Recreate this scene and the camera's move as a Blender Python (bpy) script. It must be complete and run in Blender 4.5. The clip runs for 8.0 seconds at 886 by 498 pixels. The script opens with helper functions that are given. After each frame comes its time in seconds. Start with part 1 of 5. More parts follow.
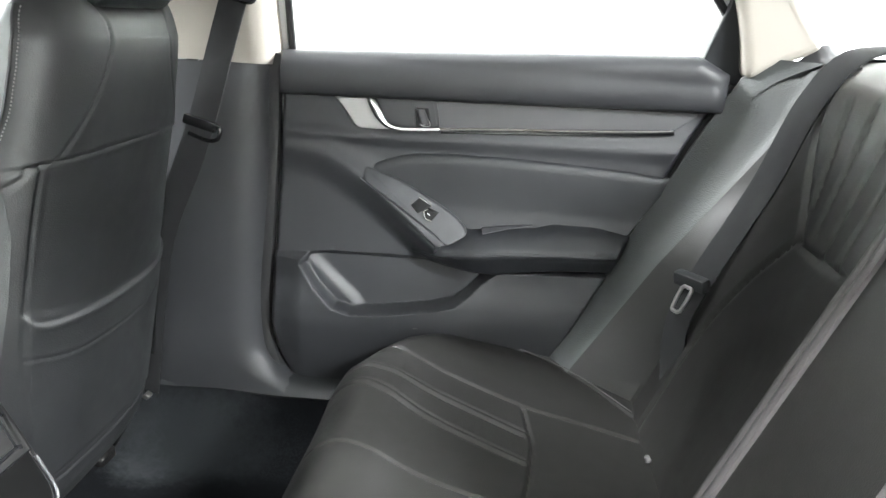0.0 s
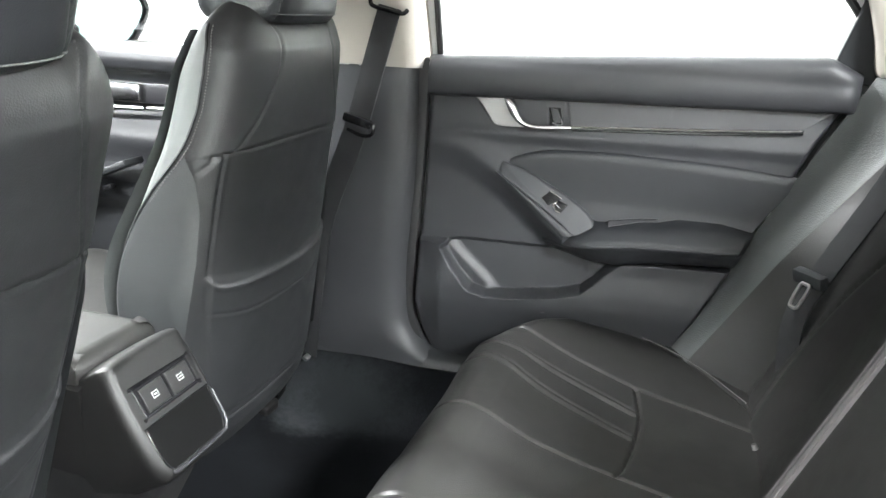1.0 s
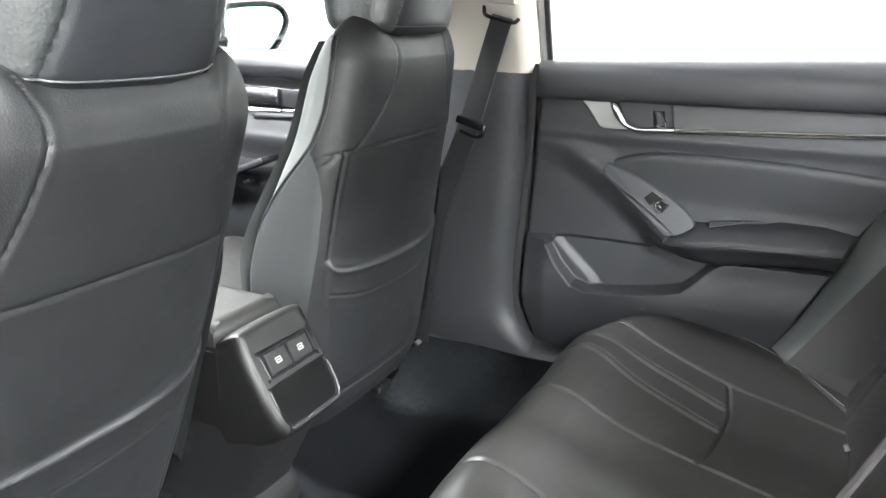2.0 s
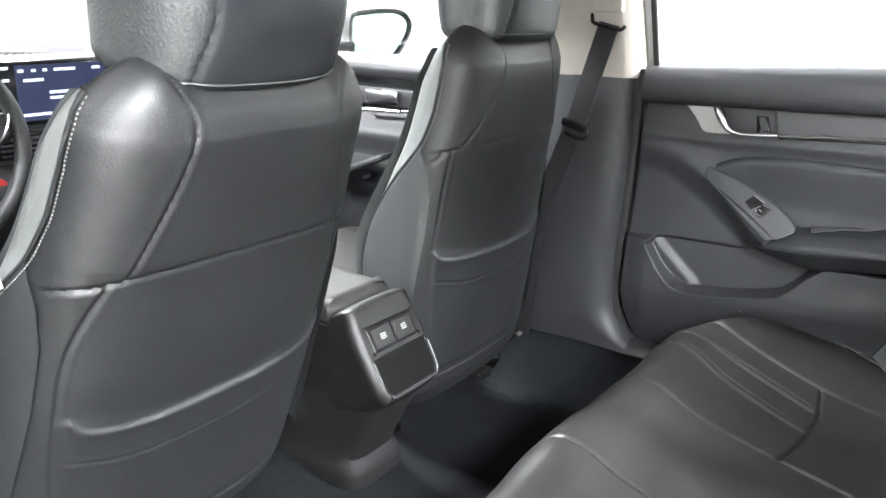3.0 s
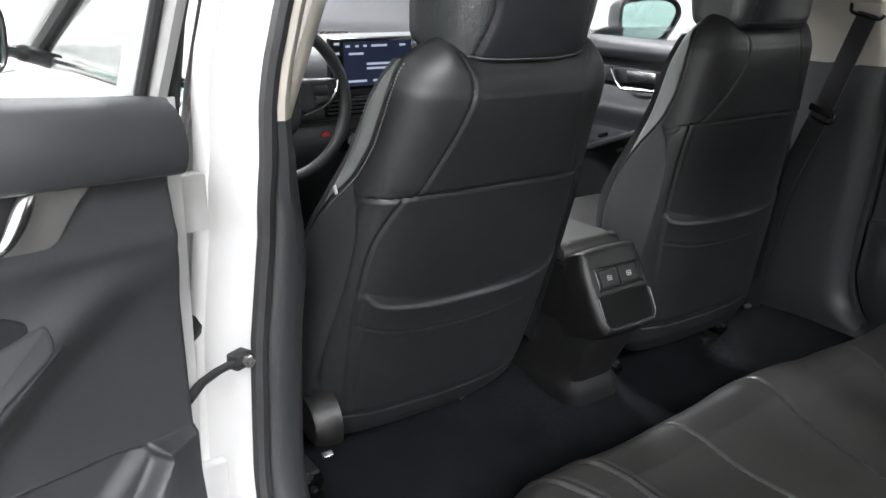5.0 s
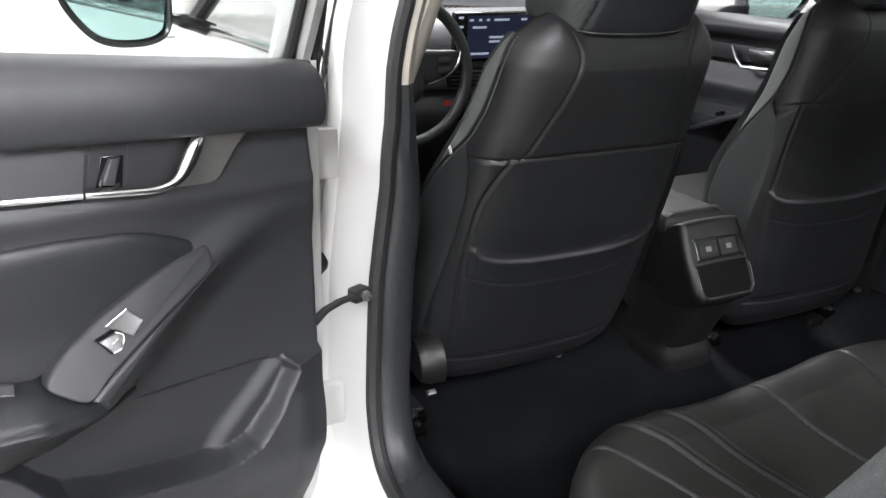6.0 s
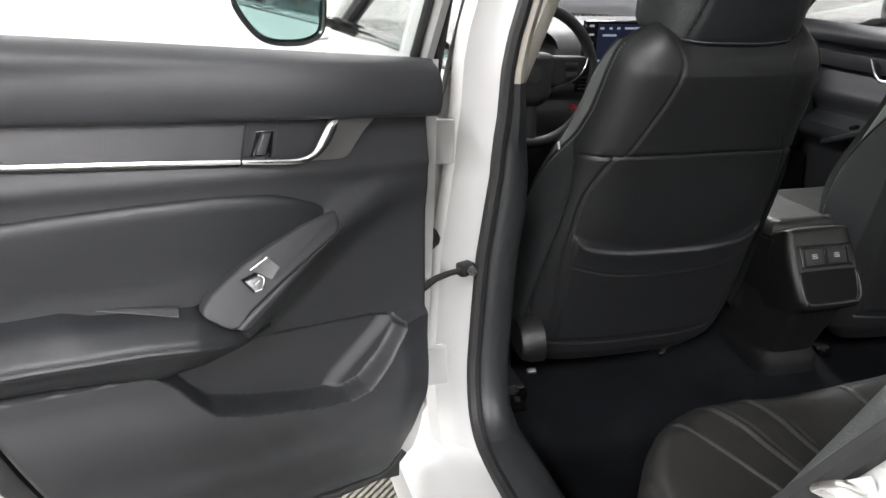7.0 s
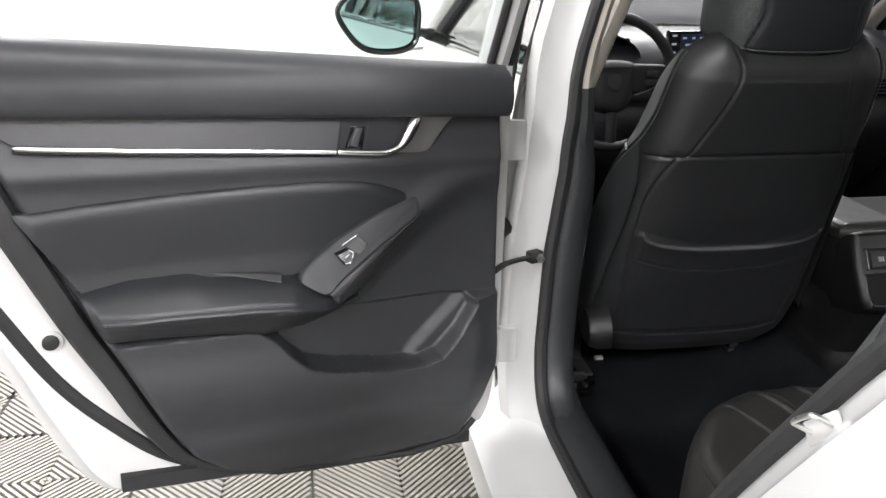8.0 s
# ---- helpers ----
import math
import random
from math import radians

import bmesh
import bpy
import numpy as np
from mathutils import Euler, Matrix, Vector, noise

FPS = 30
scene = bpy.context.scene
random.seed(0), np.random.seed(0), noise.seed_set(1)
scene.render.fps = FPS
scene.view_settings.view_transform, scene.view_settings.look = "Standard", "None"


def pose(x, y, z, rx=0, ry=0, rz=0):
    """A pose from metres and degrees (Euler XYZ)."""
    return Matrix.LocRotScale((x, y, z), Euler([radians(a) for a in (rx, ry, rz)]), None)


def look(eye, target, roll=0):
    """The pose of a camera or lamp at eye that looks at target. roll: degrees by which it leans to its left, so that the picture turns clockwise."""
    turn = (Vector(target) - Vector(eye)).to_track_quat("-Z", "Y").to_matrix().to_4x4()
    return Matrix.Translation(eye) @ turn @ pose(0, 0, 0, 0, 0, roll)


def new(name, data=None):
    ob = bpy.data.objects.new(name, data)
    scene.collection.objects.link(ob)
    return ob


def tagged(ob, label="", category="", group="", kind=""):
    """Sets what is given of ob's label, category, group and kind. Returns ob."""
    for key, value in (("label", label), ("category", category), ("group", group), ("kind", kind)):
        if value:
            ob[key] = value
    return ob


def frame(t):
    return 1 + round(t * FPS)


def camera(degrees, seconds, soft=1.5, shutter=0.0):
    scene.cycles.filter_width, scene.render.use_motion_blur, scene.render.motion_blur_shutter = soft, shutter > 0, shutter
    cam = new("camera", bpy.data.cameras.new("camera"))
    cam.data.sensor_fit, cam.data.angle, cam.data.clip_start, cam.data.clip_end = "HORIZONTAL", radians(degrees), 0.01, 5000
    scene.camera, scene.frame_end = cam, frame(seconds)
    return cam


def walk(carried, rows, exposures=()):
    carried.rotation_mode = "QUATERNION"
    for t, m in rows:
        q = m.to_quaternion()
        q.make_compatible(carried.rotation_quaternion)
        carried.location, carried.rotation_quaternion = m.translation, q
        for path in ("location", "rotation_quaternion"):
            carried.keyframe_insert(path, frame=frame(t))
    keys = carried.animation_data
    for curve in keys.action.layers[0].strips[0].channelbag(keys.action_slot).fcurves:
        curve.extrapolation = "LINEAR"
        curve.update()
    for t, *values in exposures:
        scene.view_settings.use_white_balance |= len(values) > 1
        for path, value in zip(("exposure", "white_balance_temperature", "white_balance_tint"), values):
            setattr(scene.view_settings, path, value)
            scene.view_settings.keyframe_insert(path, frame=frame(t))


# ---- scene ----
cam = camera(57.8, 8.0)
PATH = [
    (0, (0.112, -0.714, 1.051), (-0.005, 1.204, 0.496), 4.26),
    (0.5, (0.164, -0.777, 1.067), (-0.177, 1.107, 0.487), 3.56),
    (1, (0.202, -0.832, 1.076), (-0.322, 1.007, 0.488), 2.97),
    (1.5, (0.240, -0.875, 1.083), (-0.435, 0.912, 0.491), 2.39),
    (3, (0.366, -0.984, 1.106), (-0.715, 0.588, 0.509), 1.39),
    (3.5, (0.406, -1.023, 1.111), (-0.785, 0.465, 0.505), 1.53),
    (4, (0.465, -1.076, 1.119), (-0.873, 0.279, 0.506), 1.19),
    (4.5, (0.529, -1.120, 1.122), (-0.923, 0.109, 0.503), 1.15),
    (6, (0.704, -1.201, 1.135), (-0.961, -0.350, 0.426), 1.33),
    (6.5, (0.767, -1.214, 1.137), (-0.970, -0.517, 0.433), 1.82),
    (7, (0.857, -1.208, 1.147), (-0.937, -0.671, 0.445), 1.51),
    (7.5, (0.938, -1.211, 1.154), (-0.891, -0.806, 0.454), 1.18),
    (8, (1.012, -1.207, 1.162), (-0.842, -0.899, 0.477), 0.74),
]
EXPOSURES = [(0.0, 1.90, 6200, 8), (1.5, 1.90, 6200, 9), (3.5, 1.85, 6150, 12), (4.5, 0.65, 6150, 12), (6.0, -0.20, 6250, 13), (7.0, -0.45, 6350, 13), (8.0, -0.62, 6350, 14)]
walk(cam, [(t, look(eye, target, roll)) for t, eye, target, roll in PATH], EXPOSURES)

# ---- world and light ----
world = bpy.data.worlds.new("world")
scene.world = world
world.use_nodes = True
world.node_tree.nodes["Background"].inputs[0].default_value = (0.9, 0.95, 1.0, 1)
world.node_tree.nodes["Background"].inputs[1].default_value = 0.15
ROOM = (-5.2, 4.6, -4.2, 3.6, 3.4)          # x0, x1, y0, y1, height
LAMPS = [(-3.6, -3.1, 380.0), (-3.6, 1.05, 300.0), (-0.9, -3.1, 150.0), (-0.9, 1.05, 40.0), (3.6, -3.1, 450.0), (3.6, 1.05, 520.0)]          # x, y, watts
for lx, ly, watts in LAMPS:
    lamp = bpy.data.lights.new("ceiling_lamp", "AREA")
    lamp.shape, lamp.size, lamp.size_y, lamp.energy = "RECTANGLE", 1.9, 0.7, watts
    lamp.color = (1.0, 0.995, 0.975)
    ob = new("ceiling_lamp", lamp)
    ob.matrix_world = pose(lx, ly, ROOM[4] - 0.075)


# ---- materials ----
def material(name, color, rough=0.5, metal=0.0, grain=0.0, scale=400.0, vary=0.12, big=6.0, spec=0.5, coat=0.0, rvary=0.08, kind="noise"):
    """A surface with fine relief (grain, scale) and slow variation of colour and gloss (vary, big)."""
    m = bpy.data.materials.new(name)
    m.use_nodes = True
    nt = m.node_tree
    b = nt.nodes["Principled BSDF"]
    b.inputs["Roughness"].default_value, b.inputs["Metallic"].default_value = rough, metal
    b.inputs["Specular IOR Level"].default_value, b.inputs["Coat Weight"].default_value = spec, coat
    tc = nt.nodes.new("ShaderNodeTexCoord")
    slow = nt.nodes.new("ShaderNodeTexNoise")
    slow.inputs["Scale"].default_value, slow.inputs["Detail"].default_value = big, 6
    nt.links.new(tc.outputs["Object"], slow.inputs["Vector"])
    ramp = nt.nodes.new("ShaderNodeMix")
    ramp.data_type = "RGBA"
    ramp.inputs["A"].default_value = (*[c * (1 - vary) for c in color], 1)
    ramp.inputs["B"].default_value = (*[min(1, c * (1 + vary)) for c in color], 1)
    nt.links.new(slow.outputs["Fac"], ramp.inputs["Factor"])
    nt.links.new(ramp.outputs["Result"], b.inputs["Base Color"])
    if rvary:
        mr = nt.nodes.new("ShaderNodeMapRange")
        mr.inputs["To Min"].default_value, mr.inputs["To Max"].default_value = max(0.02, rough - rvary), min(1, rough + rvary)
        mid = nt.nodes.new("ShaderNodeTexNoise")
        mid.inputs["Scale"].default_value, mid.inputs["Detail"].default_value = big * 7, 4
        nt.links.new(tc.outputs["Object"], mid.inputs["Vector"])
        nt.links.new(mid.outputs["Fac"], mr.inputs["Value"])
        nt.links.new(mr.outputs["Result"], b.inputs["Roughness"])
    if grain:
        fine = nt.nodes.new("ShaderNodeTexVoronoi" if kind == "cells" else "ShaderNodeTexNoise")
        fine.inputs["Scale"].default_value = scale
        nt.links.new(tc.outputs["Object"], fine.inputs["Vector"])
        bump = nt.nodes.new("ShaderNodeBump")
        bump.inputs["Strength"].default_value, bump.inputs["Distance"].default_value = grain, 0.001
        nt.links.new(fine.outputs[0], bump.inputs["Height"])
        nt.links.new(bump.outputs["Normal"], b.inputs["Normal"])
    return m


def glass_material(name, tint, gloss=0.02):
    m = bpy.data.materials.new(name)
    m.use_nodes = True
    nt = m.node_tree
    nt.nodes.remove(nt.nodes["Principled BSDF"])
    out = nt.nodes["Material Output"]
    clear, shine, mix, fres = (nt.nodes.new("ShaderNode" + n) for n in ("BsdfTransparent", "BsdfGlossy", "MixShader", "Fresnel"))
    clear.inputs[0].default_value = (*tint, 1)
    shine.inputs["Roughness"].default_value = gloss
    fres.inputs["IOR"].default_value = 1.45
    nt.links.new(fres.outputs[0], mix.inputs[0])
    nt.links.new(clear.outputs[0], mix.inputs[1])
    nt.links.new(shine.outputs[0], mix.inputs[2])
    nt.links.new(mix.outputs[0], out.inputs[0])
    return m


def glow_material(name, color, strength):
    m = bpy.data.materials.new(name)
    m.use_nodes = True
    b = m.node_tree.nodes["Principled BSDF"]
    b.inputs["Base Color"].default_value = (*[c * 0.2 for c in color], 1)
    b.inputs["Roughness"].default_value = 0.3
    b.inputs["Emission Color"].default_value, b.inputs["Emission Strength"].default_value = (*color, 1), strength
    return m


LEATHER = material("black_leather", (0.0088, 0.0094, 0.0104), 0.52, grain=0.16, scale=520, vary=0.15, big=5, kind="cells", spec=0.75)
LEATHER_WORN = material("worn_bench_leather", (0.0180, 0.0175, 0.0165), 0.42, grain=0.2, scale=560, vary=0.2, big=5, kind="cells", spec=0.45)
LEATHER_SOFT = material("smooth_leather", (0.0165, 0.0175, 0.0200), 0.43, grain=0.14, scale=700, vary=0.10, big=4, kind="cells", spec=0.5)
# Grey leather, made paler by the windscreen sheen put into its colour.
LEATHER_SHEEN = material("grey_facing_with_sheen", (0.1188, 0.1260, 0.1224), 0.42, grain=0.2, scale=600, vary=0.14, big=5, kind="cells")
# Headrest leather, lightened by the open door's gleam put into the colour.
LEATHER_HEAD_LIT = material("lit_headrest_leather", (0.036, 0.039, 0.040), 0.36, grain=0.45, scale=260, vary=0.15, big=6, kind="cells", spec=0.7)
# Grey that stands for the sheen on the bench bolster's face.
LEATHER_BOLSTER = material("sheen_grey_leather", (0.062, 0.066, 0.066), 0.42, grain=0.4, scale=420, vary=0.12, big=5, kind="cells")
# The seats' black leather, greyed by the window reflection on the flanks.
LEATHER_FLANK_LIT = material("lit_flank_leather", (0.0260, 0.0279, 0.0288), 0.40, grain=0.2, scale=560, vary=0.15, big=5, kind="cells", spec=0.7)
LEATHER_EDGE = material("pale_grey_edging", (0.082, 0.076, 0.077), 0.55, grain=0.2, scale=500, vary=0.15, big=8, kind="cells")
THREAD = material("grey_thread", (0.16, 0.16, 0.155), 0.7, vary=0.1)
PLASTIC = material("charcoal_plastic", (0.022, 0.0235, 0.0255), 0.42, grain=0.28, scale=900, vary=0.12, big=7)
PLASTIC_SOFT = material("soft_touch_plastic", (0.0290, 0.0300, 0.0330), 0.46, grain=0.22, scale=1200, vary=0.10, big=5, spec=0.5)
CONSOLE_BLACK = material("matt_console_plastic", (0.0085, 0.0082, 0.0082), 0.40, grain=0.3, scale=900, vary=0.15, big=7, spec=0.4)
FOOT_BLACK = material("matt_foot_plastic", (0.0065, 0.0065, 0.0068), 0.68, grain=0.3, scale=600, vary=0.2, big=9, spec=0.25)
TRAY_BLACK = material("tray_black", (0.003, 0.003, 0.003), 0.35, vary=0.1, spec=0.15)
SATIN = material("satin_trim", (0.029, 0.029, 0.032), 0.36, grain=0.10, scale=300, vary=0.12, big=9)
PIANO = material("gloss_black", (0.008, 0.008, 0.009), 0.20, vary=0.05)
RUBBER = material("black_rubber", (0.016, 0.016, 0.017), 0.60, grain=0.15, scale=500, vary=0.15, big=12)
CARPET = material("charcoal_carpet", (0.0060, 0.0066, 0.0078), 0.95, grain=1.0, scale=750, vary=0.5, big=14, spec=0.08)


def add_dust(m, color, patch, fleck):
    """Pale flecks of lint, in loose patches, over a material's colour."""
    nt = m.node_tree
    b = nt.nodes["Principled BSDF"]
    old = b.inputs["Base Color"].links[0].from_socket
    tc = nt.nodes.new("ShaderNodeTexCoord")
    facs = []
    for sc, lo, hi in ((patch, 0.48, 0.66), (fleck, 0.42, 0.72)):
        n = nt.nodes.new("ShaderNodeTexNoise")
        n.inputs["Scale"].default_value, n.inputs["Detail"].default_value = sc, 4
        nt.links.new(tc.outputs["Object"], n.inputs["Vector"])
        r = nt.nodes.new("ShaderNodeMapRange")
        r.inputs["From Min"].default_value, r.inputs["From Max"].default_value = lo, hi
        nt.links.new(n.outputs["Fac"], r.inputs["Value"])
        facs.append(r.outputs["Result"])
    mul = nt.nodes.new("ShaderNodeMath")
    mul.operation = "MULTIPLY"
    nt.links.new(facs[0], mul.inputs[0])
    nt.links.new(facs[1], mul.inputs[1])
    mix = nt.nodes.new("ShaderNodeMix")
    mix.data_type = "RGBA"
    nt.links.new(mul.outputs[0], mix.inputs["Factor"])
    nt.links.new(old, mix.inputs["A"])
    mix.inputs["B"].default_value = (*color, 1)
    nt.links.new(mix.outputs["Result"], b.inputs["Base Color"])


def add_lit_dust(m, color, centre, size, seed):
    """One worn, dusty patch of uneven outline about a place of the floor, paler by the light painted into it."""
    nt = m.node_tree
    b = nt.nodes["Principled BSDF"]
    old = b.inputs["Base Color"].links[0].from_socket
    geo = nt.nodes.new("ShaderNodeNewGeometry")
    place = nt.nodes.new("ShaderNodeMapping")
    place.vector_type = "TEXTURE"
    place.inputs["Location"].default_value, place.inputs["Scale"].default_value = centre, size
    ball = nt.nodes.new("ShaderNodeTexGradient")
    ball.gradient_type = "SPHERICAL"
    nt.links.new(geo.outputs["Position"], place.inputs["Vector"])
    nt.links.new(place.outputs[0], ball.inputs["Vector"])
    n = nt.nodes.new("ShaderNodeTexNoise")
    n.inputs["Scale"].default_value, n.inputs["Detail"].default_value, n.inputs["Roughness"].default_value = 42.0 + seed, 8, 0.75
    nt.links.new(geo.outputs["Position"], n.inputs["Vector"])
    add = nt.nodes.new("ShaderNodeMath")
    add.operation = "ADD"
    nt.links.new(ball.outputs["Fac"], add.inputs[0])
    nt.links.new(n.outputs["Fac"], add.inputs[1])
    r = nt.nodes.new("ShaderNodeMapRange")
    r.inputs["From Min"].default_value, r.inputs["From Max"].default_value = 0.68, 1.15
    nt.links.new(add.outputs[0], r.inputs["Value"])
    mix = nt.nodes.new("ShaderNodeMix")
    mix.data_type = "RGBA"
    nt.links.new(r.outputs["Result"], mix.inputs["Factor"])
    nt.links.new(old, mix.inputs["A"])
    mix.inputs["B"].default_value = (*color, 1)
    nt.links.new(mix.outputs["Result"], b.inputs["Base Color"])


add_dust(CARPET, (0.017, 0.019, 0.021), 4.0, 260.0)
# Dust by the rail, with the light that falls there in its colour.
add_lit_dust(CARPET, (0.036, 0.039, 0.042), (-0.50, 0.60, 0.21), (0.10, 0.14, 0.2), 0.0)
add_lit_dust(CARPET, (0.020, 0.022, 0.024), (-0.42, 0.66, 0.21), (0.22, 0.14, 0.2), 5.0)
BEIGE = material("beige_plastic", (0.45, 0.42, 0.37), 0.55, grain=0.2, scale=900, vary=0.05)
HEADLINER = material("beige_headliner", (0.58, 0.55, 0.49), 0.95, grain=0.5, scale=1400, vary=0.05)
WHITE_PAINT = material("white_car_paint", (0.53, 0.53, 0.525), 0.22, vary=0.02, coat=0.6, rvary=0.04)
CHROME = material("satin_chrome", (0.72, 0.72, 0.72), 0.20, metal=1.0, vary=0.04)
ALU = material("brushed_aluminium", (0.34, 0.335, 0.33), 0.36, metal=0.85, grain=0.15, scale=200, vary=0.08, big=20)
STEEL = material("bare_steel", (0.70, 0.69, 0.67), 0.30, metal=1.0, vary=0.12, big=30)
WEB = material("seatbelt_webbing", (0.015, 0.0155, 0.017), 0.75, grain=0.6, scale=1500, vary=0.08)
WALL = material("white_wall_paint", (0.66, 0.66, 0.645), 0.7, grain=0.1, scale=60, vary=0.02, big=0.8)
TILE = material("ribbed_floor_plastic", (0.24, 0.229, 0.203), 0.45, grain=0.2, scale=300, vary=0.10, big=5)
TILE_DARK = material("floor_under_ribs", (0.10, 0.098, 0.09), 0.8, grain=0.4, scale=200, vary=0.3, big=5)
GLASS = glass_material("clear_glass", (0.96, 0.98, 0.97))
GLASS_TINT = glass_material("tinted_glass", (0.80, 0.84, 0.82))
MIRROR = material("mirror_glass", (0.42, 0.60, 0.58), 0.02, metal=1.0, vary=0.0, rvary=0.0)
ICON = material("printed_icon", (0.55, 0.55, 0.54), 0.5, vary=0.0, rvary=0.0)
SCREEN = glow_material("lit_screen", (0.010, 0.013, 0.030), 1.0)
SCREEN_INK = glow_material("screen_text", (0.50, 0.56, 0.68), 0.7)
RED = material("red_marker", (0.45, 0.03, 0.03), 0.4, vary=0.05)
DIFFUSER = glow_material("lamp_diffuser", (1.0, 0.98, 0.94), 6.0)


# ---- building tools ----
def thing(name, at, label, category, kind="", group=""):
    """An Empty at the thing's base, which parents its parts."""
    ob = new(name)
    ob.empty_display_size = 0.05
    ob.matrix_world = at if isinstance(at, Matrix) else Matrix.Translation(at)
    return tagged(ob, label, category, group, kind)


def world_of(ob):
    return world_of(ob.parent) @ ob.matrix_parent_inverse @ ob.matrix_basis if ob.parent else ob.matrix_basis


def part(name, bm, mat, parent=None, label="", smooth=True):
    """Links a bmesh, whose coordinates are the car's, as one mesh under a thing or part."""
    me = bpy.data.meshes.new(name)
    bmesh.ops.recalc_face_normals(bm, faces=bm.faces)
    bm.to_mesh(me)
    bm.free()
    me.materials.append(mat)
    if smooth:
        me.polygons.foreach_set("use_smooth", [True] * len(me.polygons))
        me.set_sharp_from_angle(angle=radians(38))
    ob = new(name, me)
    if parent is not None:
        ob.parent = parent
        ob.matrix_parent_inverse = world_of(parent).inverted()
    return tagged(ob, label)


def curve(points, n=24, closed=False):
    """A smooth line (Catmull-Rom) through points of any dimension, with about n steps in all."""
    P = np.array(points, float)
    k = len(P)
    segs = k if closed else k - 1
    per = max(1, n // segs)
    out = []
    for i in range(segs):
        if closed:
            a, b, c, d = P[(i - 1) % k], P[i], P[(i + 1) % k], P[(i + 2) % k]
        else:
            a, b, c, d = P[max(i - 1, 0)], P[i], P[i + 1], P[min(i + 2, k - 1)]
        for j in range(per):
            t = j / per
            out.append(0.5 * (2 * b + (c - a) * t + (2 * a - 5 * b + 4 * c - d) * t * t + (3 * b - a - 3 * c + d) * t ** 3))
    if not closed:
        out.append(P[-1])
    return np.array(out)


def lerp_table(table, z):
    """Values of a table of rows (key, v1, v2...) at z, smoothly between rows."""
    T = np.array(table, float)
    return [np.interp(z, T[:, 0], T[:, i]) for i in range(1, T.shape[1])]


def grid_mesh(rows, closed=False, caps=False):
    """A bmesh from rows of points; closed: each row is a ring."""
    bm = bmesh.new()
    V = [[bm.verts.new(p) for p in row] for row in rows]
    n = len(V[0])
    for a, b in zip(V, V[1:]):
        for j in range(n if closed else n - 1):
            bm.faces.new((a[j], a[(j + 1) % n], b[(j + 1) % n], b[j]))
    if caps:
        bm.faces.new(V[0])
        bm.faces.new(V[-1])
    return bm


def tube(path, r, sides=8, flat=1.0, closed=False, up=(0, 0, 1)):
    """A round or flattened rod along a path (flat: its thickness across `up`)."""
    P = np.array(path, float)
    k = len(P)
    rows = []
    for i in range(k):
        a, b = (P[(i - 1) % k], P[(i + 1) % k]) if closed else (P[max(i - 1, 0)], P[min(i + 1, k - 1)])
        d = Vector(b - a).normalized()
        s = d.cross(Vector(up))
        s = s.normalized() if s.length > 1e-4 else d.orthogonal().normalized()
        u = s.cross(d)
        rr = r[i] if hasattr(r, "__len__") else r
        rows.append([Vector(P[i]) + rr * (math.cos(q) * s + flat * math.sin(q) * u) for q in [2 * math.pi * j / sides for j in range(sides)]])
    if closed:
        rows.append(rows[0])
        bm = grid_mesh(rows, closed=True)
        bmesh.ops.remove_doubles(bm, verts=bm.verts, dist=1e-6)
        return bm
    return grid_mesh(rows, closed=True, caps=True)


def box(x0, x1, y0, y1, z0, z1, bevel=0.004, steps=2):
    bm = bmesh.new()
    bmesh.ops.create_cube(bm, size=1, matrix=Matrix.LocRotScale(((x0 + x1) / 2, (y0 + y1) / 2, (z0 + z1) / 2), None, (x1 - x0, y1 - y0, z1 - z0)))
    if bevel:
        bmesh.ops.bevel(bm, geom=bm.edges[:], offset=bevel, segments=steps, affect="EDGES", profile=0.5)
    return bm


def moved(bm, m):
    bmesh.ops.transform(bm, matrix=m, verts=bm.verts)
    return bm


def joined(*bms):
    out = bmesh.new()
    for b in bms:
        me = bpy.data.meshes.new("tmp")
        b.to_mesh(me)
        b.free()
        out.from_mesh(me)
        bpy.data.meshes.remove(me)
    return out


def inset_ring(P, d):
    """A closed 2D line moved inwards by d."""
    P = np.array(P, float)
    area = 0.5 * np.sum(P[:, 0] * np.roll(P[:, 1], -1) - np.roll(P[:, 0], -1) * P[:, 1])
    t = np.roll(P, -1, 0) - np.roll(P, 1, 0)
    t /= np.linalg.norm(t, axis=1)[:, None] + 1e-12
    nrm = np.stack([-t[:, 1], t[:, 0]], 1) * (1 if area > 0 else -1)
    return P + nrm * d


def pillow(outline, place, height, edge, steps=4, back=0.0):
    """A pad with rounded edges: outline is a closed 2D line, place(a, b, h) gives the point at height h over it."""
    bm = bmesh.new()
    rings = [[bm.verts.new(place(a, b, -back)) for a, b in outline]]
    for i in range(steps + 1):
        q = i / steps * math.pi / 2
        ring = inset_ring(outline, edge * (1 - math.cos(q)))
        rings.append([bm.verts.new(place(a, b, height * math.sin(q))) for a, b in ring])
    rings.append([bm.verts.new(place(a, b, height)) for a, b in inset_ring(outline, edge + min(0.0012, edge * 0.3))])
    n = len(outline)
    for r0, r1 in zip(rings, rings[1:]):
        for j in range(n):
            bm.faces.new((r0[j], r0[(j + 1) % n], r1[(j + 1) % n], r1[j]))
    top = bm.faces.new(rings[-1])
    bmesh.ops.triangulate(bm, faces=[top])
    return bm


